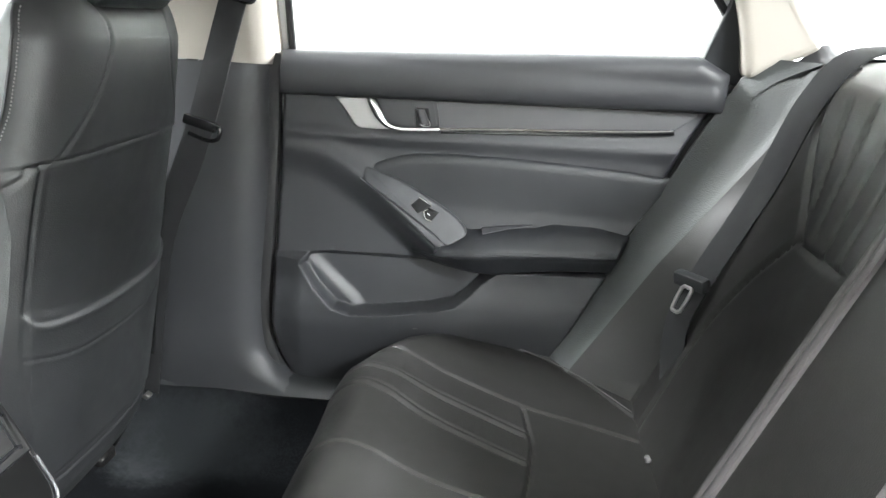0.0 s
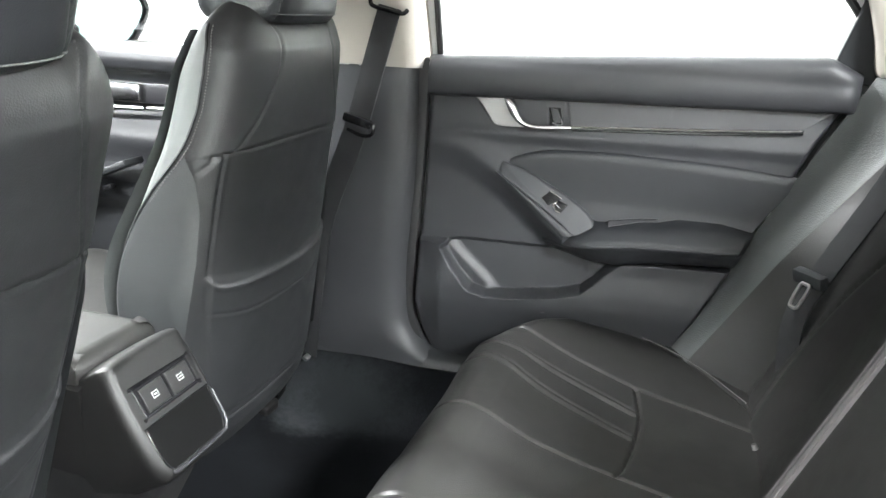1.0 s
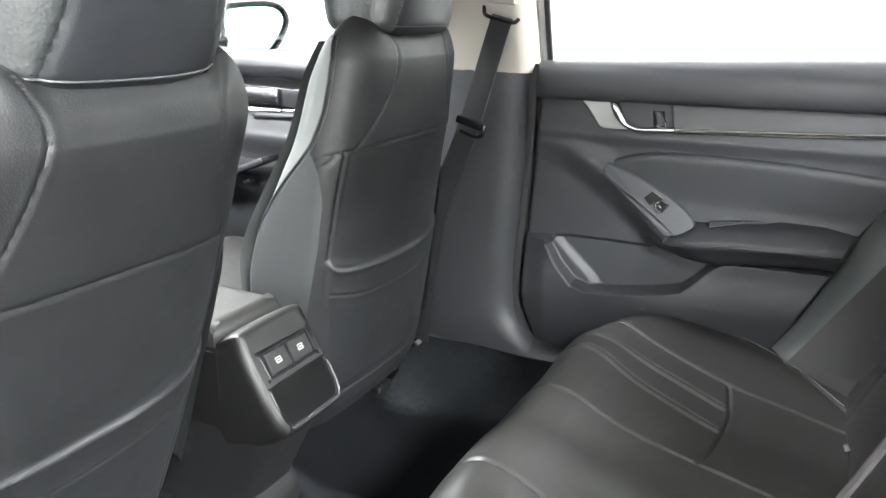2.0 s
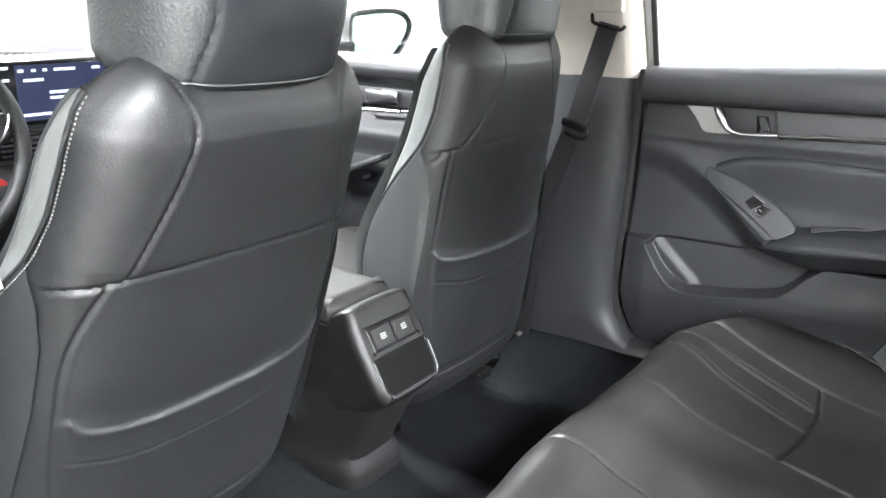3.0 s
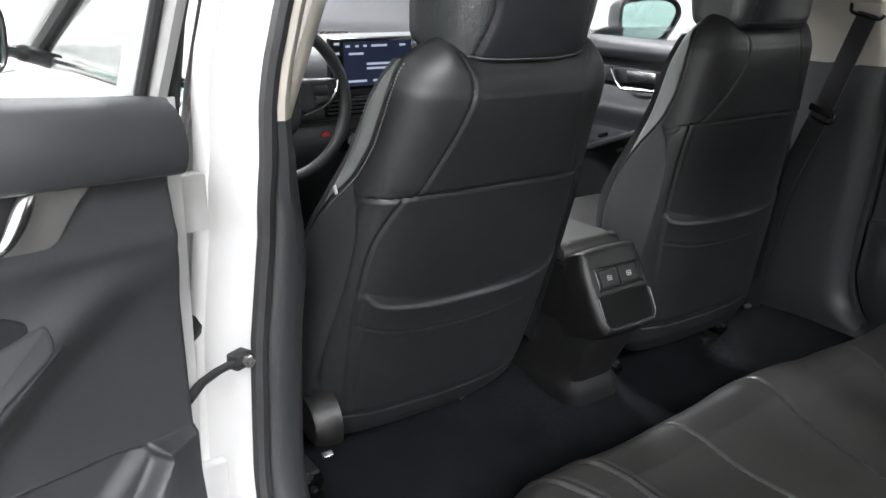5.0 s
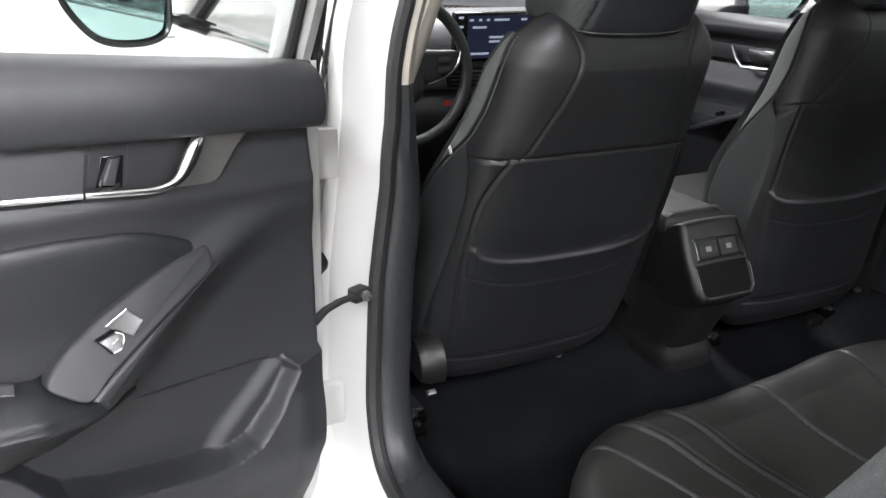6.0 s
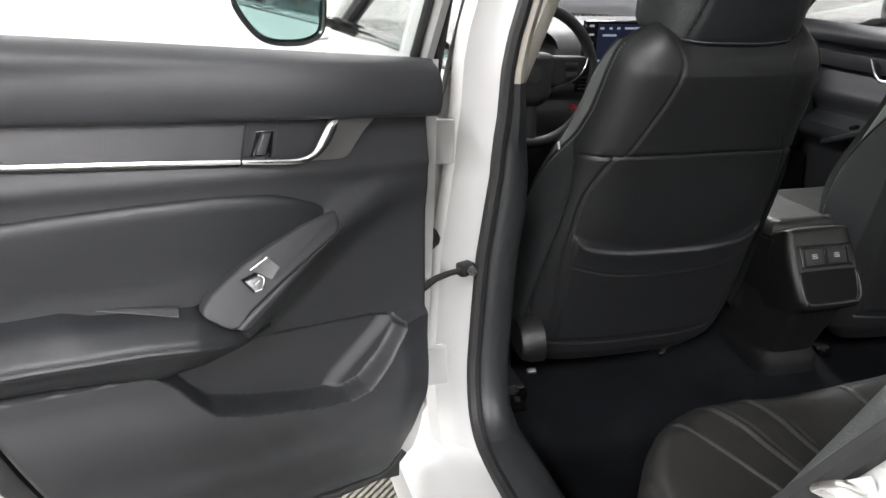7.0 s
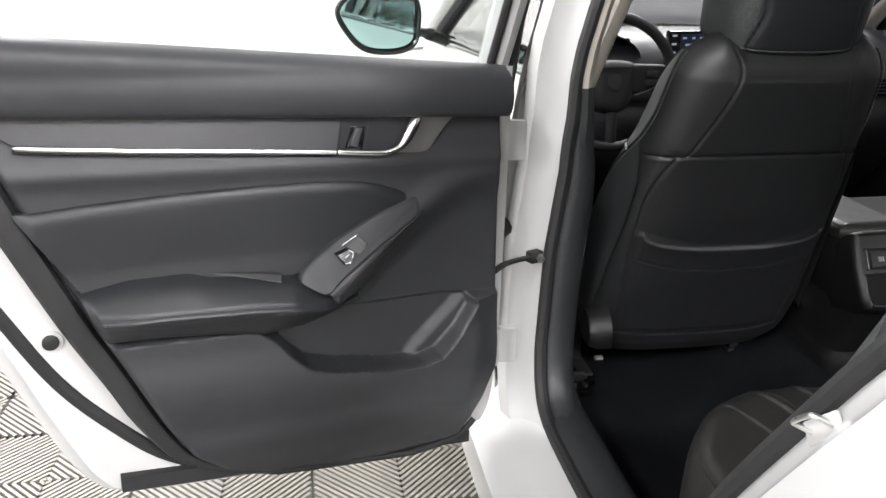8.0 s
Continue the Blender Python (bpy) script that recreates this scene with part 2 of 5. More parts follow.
def seg_distance(X, Y, line):
    """Distance of the points (X, Y) from a 2D line."""
    L = np.array(line, float)
    best = np.full(np.shape(X), 9.0)
    for (ax, ay), (bx, by) in zip(L, L[1:]):
        dx, dy = bx - ax, by - ay
        t = np.clip(((X - ax) * dx + (Y - ay) * dy) / (dx * dx + dy * dy + 1e-12), 0, 1)
        best = np.minimum(best, np.hypot(X - ax - t * dx, Y - ay - t * dy))
    return best


def inside(X, Y, poly):
    """Whether the points (X, Y) lie in a 2D polygon."""
    res = np.zeros(np.shape(X), bool)
    P = np.array(poly, float)
    for (ax, ay), (bx, by) in zip(P, np.roll(P, -1, 0)):
        cross = (ay > Y) != (by > Y)
        res ^= cross & (X < (bx - ax) * (Y - ay) / (by - ay + 1e-15) + ax)
    return res


def bump_in(X, Y, poly, soft):
    """0 outside a polygon to 1 inside it, over a width of 2 x soft."""
    d = seg_distance(X, Y, list(poly) + [poly[0]])
    d = np.where(inside(X, Y, poly), d, -d)
    t = np.clip((d + soft) / (2 * soft), 0, 1)
    return t * t * (3 - 2 * t)


def groove(X, Y, line, width):
    return np.exp(-(seg_distance(X, Y, line) / width) ** 2)


# ---- room ----
x0, x1, y0, y1, top = ROOM
for nm, b in (("wall_north", (x0 - 0.2, x1 + 0.2, y1, y1 + 0.2)), ("wall_south", (x0 - 0.2, x1 + 0.2, y0 - 0.2, y0)),
              ("wall_west", (x0 - 0.2, x0, y0, y1)), ("wall_east", (x1, x1 + 0.2, y0, y1))):
    tagged(part(nm, box(*b, 0, top, 0), WALL), "plain white painted garage wall", "wall", kind="structure")
tagged(part("ceiling", box(x0 - 0.2, x1 + 0.2, y0 - 0.2, y1 + 0.2, top, top + 0.2, 0), WALL), "plain white painted garage ceiling", "ceiling", kind="structure")
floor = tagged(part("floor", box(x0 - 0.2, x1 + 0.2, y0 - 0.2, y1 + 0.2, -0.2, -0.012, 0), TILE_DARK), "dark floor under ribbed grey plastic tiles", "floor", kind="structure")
for lx, ly, _ in LAMPS:
    fixture = thing("ceiling_light", (lx, ly, top), "white flat ceiling light panel, switched on", "light", group="ceiling lights")
    part("frame", joined(box(lx - 0.98, lx + 0.98, ly - 0.38, ly - 0.355, top - 0.06, top), box(lx - 0.98, lx + 0.98, ly + 0.355, ly + 0.38, top - 0.06, top),
                         box(lx - 0.98, lx - 0.955, ly - 0.355, ly + 0.355, top - 0.06, top), box(lx + 0.955, lx + 0.98, ly - 0.355, ly + 0.355, top - 0.06, top)), WHITE_PAINT, fixture)
    part("diffuser", box(lx - 0.95, lx + 0.95, ly - 0.35, ly + 0.35, top - 0.05, top - 0.01, 0), DIFFUSER, fixture)


# ---- car doors: built as the closed right one, y outwards ----
def door_y(x, z):
    """The closed right rear door's inner face; above the belt it leans inwards."""
    return 0.747 - 0.42 * max(0.0, z - 0.97)


def side_point(x, z, v=0.0):
    return Vector((x, door_y(x, z) - v, z))


PANEL_FRONT = [(0.310, -0.16), (0.314, -0.215), (0.325, -0.248), (0.350, -0.273), (0.385, -0.290), (0.45, -0.305), (0.60, -0.302), (0.80, -0.293), (0.93, -0.292), (0.965, -0.285)]
PANEL_REAR = [(0.310, -0.14), (0.325, -0.02), (0.345, 0.12), (0.375, 0.19), (0.41, 0.232), (0.47, 0.268), (0.556, 0.308), (0.645, 0.352), (0.80, 0.418), (0.86, 0.442), (0.925, 0.478), (0.965, 0.497)]
POCKET = [(0.124, 0.602), (0.098, 0.580), (0.075, 0.553), (0.052, 0.532), (0.006, 0.518), (-0.09, 0.502), (-0.145, 0.498), (-0.176, 0.506), (-0.212, 0.541), (-0.240, 0.584), (-0.232, 0.604),
          (-0.205, 0.610), (-0.150, 0.616), (-0.091, 0.623), (-0.042, 0.626), (0.06, 0.628), (0.13, 0.628)]
# the crisp diagonal edge that runs from the panel's front down to the armrest
RIDGE = curve([(-0.310, 0.803), (-0.277, 0.803), (-0.222, 0.800), (-0.178, 0.782), (-0.130, 0.755), (-0.082, 0.721), (-0.035, 0.686), (0.012, 0.648)], 60)
BOTTLE_REST = [(-0.232, 0.602), (-0.184, 0.558), (-0.142, 0.521), (-0.126, 0.500), (-0.130, 0.470), (-0.30, 0.470), (-0.30, 0.62)]


WELL = [(-0.001, 0.718), (-0.025, 0.731), (-0.039, 0.718), (-0.025, 0.704), (-0.011, 0.712)]
KEY = [(0.013, 0.708), (-0.007, 0.715), (-0.016, 0.709), (-0.011, 0.696), (0.001, 0.692)]


def smooth_step(t):
    t = np.clip(t, 0, 1)
    return t * t * (3 - 2 * t)


def panel_depth(X, Z):
    """Inward relief of the moulded door panel."""
    v = 0.016 + 0.0 * X
    # shallow trough under the bright strip, and a soft shoulder beneath it
    v = v - 0.007 * np.exp(-((Z - 0.893 - 0.02 * X) / 0.024) ** 2) + 0.006 * np.exp(-((Z - 0.836 - 0.025 * X) / 0.014) ** 2)
    # the diagonal edge with its facet above and the hollow in front of it below
    rz = np.interp(X, RIDGE[:, 0], RIDGE[:, 1], right=0.60)
    d = seg_distance(X, Z, RIDGE)
    crest = np.interp(X, [-0.30, -0.21, -0.13, 0.012], [0.019, 0.025, 0.034, 0.060])
    end = smooth_step((0.050 - X) / 0.04)
    above = Z > rz
    v = np.where(above, v + (crest - v) * np.exp(-(d / 0.024) ** 2) * end, v)
    hollow = 0.013 + (crest - 0.013) * (1 - smooth_step((d - 0.001) / 0.060)) ** 1.3
    v = np.where(above, v, hollow * end + v * (1 - end))
    # lower bin, with the pocket cut into it
    pk = bump_in(X, Z, POCKET, 0.0055)
    wide = bump_in(X, Z, POCKET, 0.020)
    lowz = np.interp(X, [-0.31, -0.24, -0.20, 0.0, 0.12, 0.36], [0.600, 0.603, 0.610, 0.615, 0.611, 0.622])
    low = smooth_step((lowz - Z) / 0.010)
    bin_v = 0.047 - 0.007 * smooth_step((Z - 0.515 - 0.06 * X) / 0.06) - 0.012 * smooth_step((0.50 + 0.08 * X - Z) / 0.07) - 0.027 * smooth_step((0.43 - Z) / 0.11)
    bin_v = bin_v - 0.016 * smooth_step((-0.235 - X) / 0.06)
    bin_v = bin_v + 0.0035 * wide * smooth_step((-0.02 - X) / 0.08)
    inner = 0.002 + 0.011 * bump_in(X, Z, BOTTLE_REST, 0.012) - 0.004 * smooth_step((X + 0.10) / 0.15)
    bin_v = bin_v * (1 - pk) + inner * pk
    return v * (1 - low) + bin_v * low


def switch_depth(a, b):
    """Depth of the ramp that carries the window switch, rising towards its lower edge and the armrest."""
    up = float(np.interp(a, [-0.124, -0.072, -0.017, 0.028, 0.064], [0.779, 0.762, 0.736, 0.711, 0.685]))
    dn = float(np.interp(a, [-0.123, -0.087, -0.04, 0.006, 0.031, 0.06], [0.752, 0.731, 0.702, 0.672, 0.654, 0.64]))
    k = min(1.0, max(0.0, (up - b) / max(0.008, up - dn)))
    return float(np.interp(a, [-0.13, 0.0, 0.06], [0.022, 0.026, 0.036])) + k * float(np.interp(a, [-0.13, 0.012, 0.05], [0.014, 0.028, 0.030]))


def build_trim(put, door):
    """The moulded inner trim of a rear door."""
    zs, us = np.linspace(0.310, 0.965, 256), np.linspace(0, 1, 260)
    rows = []
    for z in zs:
        a, b = lerp_table(PANEL_FRONT, z)[0], lerp_table(PANEL_REAR, z)[0]
        X = a + (b - a) * us
        v = panel_depth(X, np.full_like(X, z))
        rim = np.clip(np.minimum(np.minimum(X - a, b - X), z - 0.310) / 0.014, 0, 1)
        v = v * np.sqrt(1 - (1 - rim) ** 2) - 0.014 * (1 - rim) ** 3
        rows.append([side_point(x, z, w) for x, w in zip(X, v)])
    part("trim_panel", put(grid_mesh(rows)), PLASTIC_SOFT, door)
    # padded top roll
    rows = []
    for x in np.linspace(-0.294, 0.497, 90):
        e = min(1.0, (x + 0.294) / 0.012, (0.497 - x) / 0.030)
        e = math.sqrt(max(0.0, 1 - (1 - e) ** 2))
        a, b = 0.898 + 0.026 * (x + 0.29) / 0.77, 0.974 + 0.044 * (x + 0.29) / 0.73
        if x > 0.44:
            b -= (x - 0.44) * 0.55
        prof = curve([(0.004, 0.010), (0.000, 0.030), (0.10, 0.041), (0.36, 0.0455), (0.66, 0.041), (0.86, 0.030), (0.97, 0.012), (1.0, -0.016)], 28)
        rows.append([side_point(x, a + (b - a) * q, v * (0.25 + 0.75 * e)) for q, v in prof])
    part("top_roll", put(grid_mesh(rows)), PLASTIC_SOFT, door)
    # satin strip panel with the bright strip and the handle
    strip_line = [(-0.008, 0.908), (0.10, 0.911), (0.25, 0.916), (0.40, 0.921), (0.462, 0.922), (0.415, 0.887), (0.25, 0.873), (0.10, 0.864), (0.003, 0.858)]
    part("decor_strip", put(pillow(np.array(strip_line), lambda a, b, h: side_point(a, b, 0.009 + h + 0.010 * (0.912 - b) / 0.05), 0.006, 0.002)), SATIN, door, "dark satin decor strip")
    bowl = curve([(-0.125, 0.904), (-0.06, 0.906), (-0.011, 0.907), (0.000, 0.859), (-0.05, 0.854), (-0.092, 0.853)], 50, True)
    bowl_rows = []
    for i in range(7):
        q = i / 6
        ring = bowl + (bowl.mean(0) - bowl) * (0.92 * q ** 1.6)
        bowl_rows.append([side_point(a, b, 0.0165 - 0.012 * math.sin(q * math.pi / 2)) for a, b in ring])
    part("handle_bowl", put(grid_mesh(bowl_rows, closed=True, caps=True)), SATIN, door, "dark glossy recess behind the handle")
    wedge = curve([(-0.190, 0.901), (-0.160, 0.902), (-0.128, 0.902), (-0.117, 0.884), (-0.102, 0.863), (-0.082, 0.850), (-0.105, 0.846), (-0.135, 0.845), (-0.152, 0.850), (-0.164, 0.866), (-0.177, 0.884)], 66, True)
    part("handle_wedge", put(pillow(wedge, lambda a, b, h: side_point(a, b, 0.012 + h + 0.05 * max(0.0, -0.135 - a)), 0.006, 0.003)), ALU, door, "brushed grey metal handle surround")
    hp = curve([(-0.128, 0.904), (-0.121, 0.897), (-0.108, 0.876), (-0.094, 0.860), (-0.072, 0.853), (-0.04, 0.854), (0.002, 0.857)], 36)
    hr = [0.0042 + 0.0050 * math.exp(-((i / 36 - 0.25) / 0.22) ** 2) for i in range(len(hp))]
    part("inner_handle", put(tube([side_point(a, b, 0.026 + 0.006 * math.sin(math.pi * i / len(hp))) for i, (a, b) in enumerate(hp)], hr, 10, 0.8, up=(0, 1, 0))), CHROME, door, "bright satin chrome pull handle")
    sp = curve([(0.004, 0.857), (0.10, 0.8635), (0.25, 0.873), (0.38, 0.883), (0.415, 0.887)], 30)
    part("bright_strip", put(tube([side_point(a, b, 0.024) for a, b in sp], [0.0038] * (len(sp) - 2) + [0.003, 0.001], 8, up=(0, 1, 0))), CHROME, door, "thin bright chrome strip")
    part("strip_groove", put(tube([side_point(a, b - 0.0052, 0.020) for a, b in sp], 0.0028, 6, up=(0, 1, 0))), PIANO, door)
    part("lock_plate", put(pillow(np.array([(-0.052, 0.905), (-0.012, 0.906), (-0.002, 0.862), (-0.046, 0.859)]), lambda a, b, h: side_point(a, b, 0.010 + h), 0.007, 0.002)), SATIN, door)
    part("lever_well", put(pillow(np.array([(-0.045, 0.891), (-0.021, 0.892), (-0.013, 0.861), (-0.041, 0.858)]), lambda a, b, h: side_point(a, b, 0.0165 + h), 0.001, 0.001, 2)), PIANO, door)
    part("lock_lever", put(pillow(np.array([(-0.041, 0.889), (-0.028, 0.890), (-0.016, 0.864), (-0.031, 0.861)]), lambda a, b, h: side_point(a, b, 0.0172 + h * (0.4 + 22 * max(0.0, 0.889 - b))), 0.008, 0.003)), SATIN, door, "small rocking lock lever")
    part("lever_edge", put(tube([side_point(a, b, 0.0255) for a, b in curve([(-0.034, 0.864), (-0.026, 0.860), (-0.015, 0.862), (-0.017, 0.870)], 12)], 0.0016, 6, up=(0, 1, 0))), CHROME, door, "bright edge of the lock lever")
    # leather insert: full along its upper edge, slightly hollow in its middle
    top = np.array([(-0.131, 0.775), (-0.118, 0.783), (-0.095, 0.793), (-0.065, 0.803), (-0.038, 0.809), (0.032, 0.814), (0.124, 0.815), (0.238, 0.813), (0.342, 0.808), (0.425, 0.801)])
    rows = []
    for x in np.linspace(-0.131, 0.425, 110):
        zt = float(np.interp(x, top[:, 0], top[:, 1]))
        zb = float(np.interp(x, [-0.131, -0.124, -0.072, -0.017, 0.028, 0.064, 0.10, 0.345, 0.385, 0.425], [0.772, 0.774, 0.756, 0.730, 0.705, 0.680, 0.672, 0.672, 0.735, 0.798]))
        edge = min(1.0, max(0.0, (x + 0.131) / 0.02)) * min(1.0, max(0.0, (0.425 - x) / 0.02))
        row = [side_point(x, zt + 0.0015, 0.006), side_point(x, zt + 0.0005, 0.0155)]
        for q in np.linspace(0, 1, 40):
            z = zt + (zb - zt) * q ** 1.3
            drop = zt - z
            h = 0.0155 + 0.0085 * math.sqrt(max(0.0, 1 - (1 - min(1.0, drop / 0.020)) ** 2)) * edge - 0.0035 * float(smooth_step((drop - 0.01) / 0.09)) * edge
            row.append(side_point(x, z, h + 0.005 * float(smooth_step((0.72 - z) / 0.05))))
        rows.append(row)
    part("leather_insert", put(grid_mesh(rows)), LEATHER_SOFT, door, "smooth black leather insert")
    # switch ramp, its bezel and the window switch
    sw = curve([(-0.128, 0.778), (-0.112, 0.775), (-0.072, 0.762), (-0.017, 0.736), (0.028, 0.711), (0.056, 0.690), (0.066, 0.674), (0.056, 0.664), (0.031, 0.653), (0.006, 0.671), (-0.04, 0.701), (-0.087, 0.730), (-0.122, 0.751), (-0.131, 0.763)], 84, True)
    part("switch_panel", put(pillow(sw, lambda a, b, h: side_point(a, b, switch_depth(a, b) + h), 0.0035, 0.0035, 4, back=0.012)), PLASTIC_SOFT, door, "charcoal ramp with the window switch")
    low_edge = curve([(-0.134, 0.758), (-0.122, 0.7505), (-0.087, 0.7295), (-0.04, 0.7005), (0.006, 0.6705), (0.030, 0.653)], 40)
    rows = []
    for i, (a, b) in enumerate(low_edge):
        j = int(np.argmin(np.abs(RIDGE[:, 0] - (a - 0.014 * i / 39))))
        ra, rb = RIDGE[j]
        v0, v1 = switch_depth(a, b) + 0.0035, float(np.interp(ra, [-0.30, -0.21, -0.13, 0.012], [0.018, 0.026, 0.036, 0.060])) + 0.003
        rows.append([side_point(a + (ra - a) * q, b + (rb - b) * q, v0 + (v1 - v0) * q + dv) for q, dv in ((0.0, -0.012), (0.0, -0.001), (0.12, 0.0005), (0.55, 0.001), (0.88, 0.0004), (1.0, -0.002), (1.02, -0.014))])
    part("ramp_bezel", put(grid_mesh(rows)), SATIN, door, "satin bezel along the ramp")

    def on_switch(a, b, h):
        return side_point(a, b, switch_depth(a, b) + 0.0035 + h)
    part("switch_well", put(pillow(np.array(WELL), on_switch, 0.0006, 0.001, 2)), PIANO, door)
    sk = part("window_switch", put(pillow(np.array(KEY), on_switch, 0.006, 0.003)), PIANO, door, "gloss black window switch with a bright rim")
    k = np.array(KEY)
    part("symbol", put(tube([on_switch(a, b, 0.0052) for a, b in curve(inset_ring(k, 0.0022)[[1, 2, 3, 4]], 16)], 0.0011, 6)), CHROME, sk)
    c = k.mean(0)
    part("symbol", put(tube([on_switch(c[0] - 0.004, c[1] + 0.003, 0.0062), on_switch(c[0] + 0.002, c[1] - 0.001, 0.0062)], 0.0007, 6)), ICON, sk)
    part("well_edge", put(tube([on_switch(*WELL[0], 0.001), on_switch(*WELL[1], 0.001)], 0.0012, 6)), CHROME, door)
    # armrest: a flat padded top that runs into the ramp, a sewn front edge and a face that tucks under
    rows, line = [], []
    for x in np.linspace(-0.035, 0.350, 80):
        zt = float(np.interp(x, [-0.035, 0.03, 0.07, 0.19, 0.22, 0.29, 0.35], [0.640, 0.660, 0.678, 0.690, 0.699, 0.700, 0.690]))
        zs_ = float(np.interp(x, [-0.035, 0.017, 0.08, 0.144, 0.257, 0.35], [0.632, 0.634, 0.642, 0.650, 0.658, 0.662]))
        zb = float(np.interp(x, [-0.035, 0.0, 0.06, 0.12, 0.177, 0.254, 0.35], [0.622, 0.608, 0.598, 0.598, 0.609, 0.617, 0.623]))
        reach = float(np.interp(x, [-0.035, -0.01, 0.03, 0.08, 0.30, 0.34, 0.35], [0.016, 0.034, 0.056, 0.068, 0.068, 0.060, 0.048]))
        foot = float(np.interp(x, [-0.035, 0.0, 0.12, 0.35], [0.010, 0.020, 0.043, 0.043]))
        shift = float(np.interp(x, [0.2, 0.35], [0.0, 1.0]))
        sec = curve([(zt + 0.004, 0.012), (zt, 0.026), (zt - 0.25 * (zt - zs_), 0.55 * reach + 0.010), (zs_ + 0.012, reach - 0.004), (zs_ + 0.004, reach + 0.001), (zs_ - 0.006, reach + 0.0035), (zs_ - 0.45 * (zs_ - zb), reach - 0.25 * (reach - foot)), (zb + 0.004, foot + 0.006), (zb - 0.002, foot - 0.012)], 32)
        row = []
        for z, v in sec:
            xe = x + shift * (lerp_table(PANEL_REAR, min(0.70, z))[0] - 0.010 - 0.35) * 1.0
            row.append(side_point(xe, z, v - 0.0016 * math.exp(-((z - zs_) / 0.0016) ** 2)))
        rows.append(row)
        xe = x + shift * (lerp_table(PANEL_REAR, zs_)[0] - 0.010 - 0.35)
        line.append((xe, zs_, reach + 0.0015))
    arm = part("armrest", put(grid_mesh(rows)), LEATHER_SOFT, door, "padded black leather armrest with sewn front edge")
    part("seam", put(tube([side_point(a, b + 0.001, v - 0.0006) for a, b, v in line[6:]], 0.0012, 5)), RUBBER, arm)
    st = curve([(a, b - 0.0045, v + 0.0014) for a, b, v in line[8:-2]], 260)
    tagged(part("stitching", put(joined(*[tube([side_point(*st[i]), side_point(*st[i + 1])], 0.0007, 5) for i in range(0, len(st) - 2, 3)])), THREAD, arm), kind="stuff")
    cup = np.array([(0.092, 0.685), (0.188, 0.699), (0.185, 0.694), (0.15, 0.687), (0.095, 0.674)])
    part("pull_cup", put(pillow(cup, lambda a, b, h: side_point(a, b, 0.042 + h - 0.9 * max(0.0, b - 0.672)), 0.003, 0.002)), SATIN, door, "satin lining of the pull cup")


def build_door(side, M, label):
    """A rear door with its inner trim; side -1 mirrors it, M swings it on its hinge."""
    def put(bm):
        if side < 0:
            bmesh.ops.scale(bm, vec=(1, -1, 1), verts=bm.verts)
        return moved(bm, M)

    base = M @ Vector((-0.34, side * 0.80, 0.32))
    door = thing("car_door", tuple(base), label, "car door", group="rear doors")
    # painted shell
    shell_line = curve([(-0.325, 0.97), (-0.33, 0.70), (-0.33, 0.45), (-0.315, 0.335), (-0.27, 0.312), (-0.10, 0.305), (0.15, 0.325), (0.30, 0.345), (0.352, 0.375),
                        (0.40, 0.47), (0.468, 0.64), (0.53, 0.80), (0.565, 0.93), (0.57, 0.99)], 90)
    inner = [Vector(side_point(x, z, -0.026)) for x, z in shell_line]
    mid = [Vector(side_point(x, z, -0.055)) for x, z in shell_line]
    flange = [Vector((x, door_y(x, min(z, 0.97)) + 0.062, min(z, 0.950))) for x, z in inset_ring(shell_line, -0.022)]
    outer = [Vector((x, door_y(x, min(z, 0.97)) + 0.125 - 0.06 * max(0, 0.55 - z), min(z, 0.925))) for x, z in inset_ring(shell_line, -0.024)]
    n = len(shell_line)
    bm = bmesh.new()
    rings = [[bm.verts.new(p) for p in r] for r in (inner, mid, flange, outer)]
    for r0, r1 in zip(rings, rings[1:]):
        for j in range(n - 1):
            bm.faces.new((r0[j], r0[j + 1], r1[j + 1], r1[j]))
        bm.faces.new((r0[-1], r0[0], r1[0], r1[-1]))
    bmesh.ops.triangulate(bm, faces=[bm.faces.new(rings[0]), bm.faces.new(rings[-1])])
    part("shell", put(bm), WHITE_PAINT, door, "white painted steel door shell")
    build_trim(put, door)
    # rubber seals on the shell
    sl = curve([(0.553, 0.88), (0.530, 0.82), (0.495, 0.74), (0.454, 0.655), (0.396, 0.547), (0.329, 0.463), (0.254, 0.392), (0.15, 0.344), (0.05, 0.327), (-0.10, 0.320), (-0.22, 0.322), (-0.27, 0.330)], 66)
    part("edge_seal", put(tube([side_point(a, b, -0.028) for a, b in sl], 0.0115, 8, up=(0, 1, 0))), RUBBER, door, "black rubber door edge seal")
    rows = []
    for a in np.linspace(-0.275, 0.328, 24):
        b = 0.298 + 0.071 * (a + 0.275) / 0.603
        rows.append([side_point(a, b + dz, -0.022 + dv) for dz, dv in ((-0.016, 0.0), (-0.014, 0.008), (0.010, 0.008), (0.012, 0.004), (0.012, -0.05), (-0.016, -0.07))])
    part("sill_seal", put(grid_mesh(rows, closed=True, caps=True)), RUBBER, door, "flat black rubber sill strip")
    part("plug_seat", put(moved(tube([(0, -0.002, 0), (0, 0.010, 0)], [0.016, 0.020], 18), pose(*side_point(0.399, 0.611, -0.022)))), WHITE_PAINT, door)
    part("rubber_plug", put(moved(tube([(0, -0.007, 0), (0, -0.005, 0), (0, 0.004, 0)], [0.007, 0.011, 0.011], 14), pose(*side_point(0.399, 0.611, -0.022)))), RUBBER, door)
    # window frame and pane
    belt = [(-0.285, 0.968), (0.45, 1.004)]

    def frame_y(x, z):
        return 0.777 - 0.42 * max(0.0, z - 0.97)
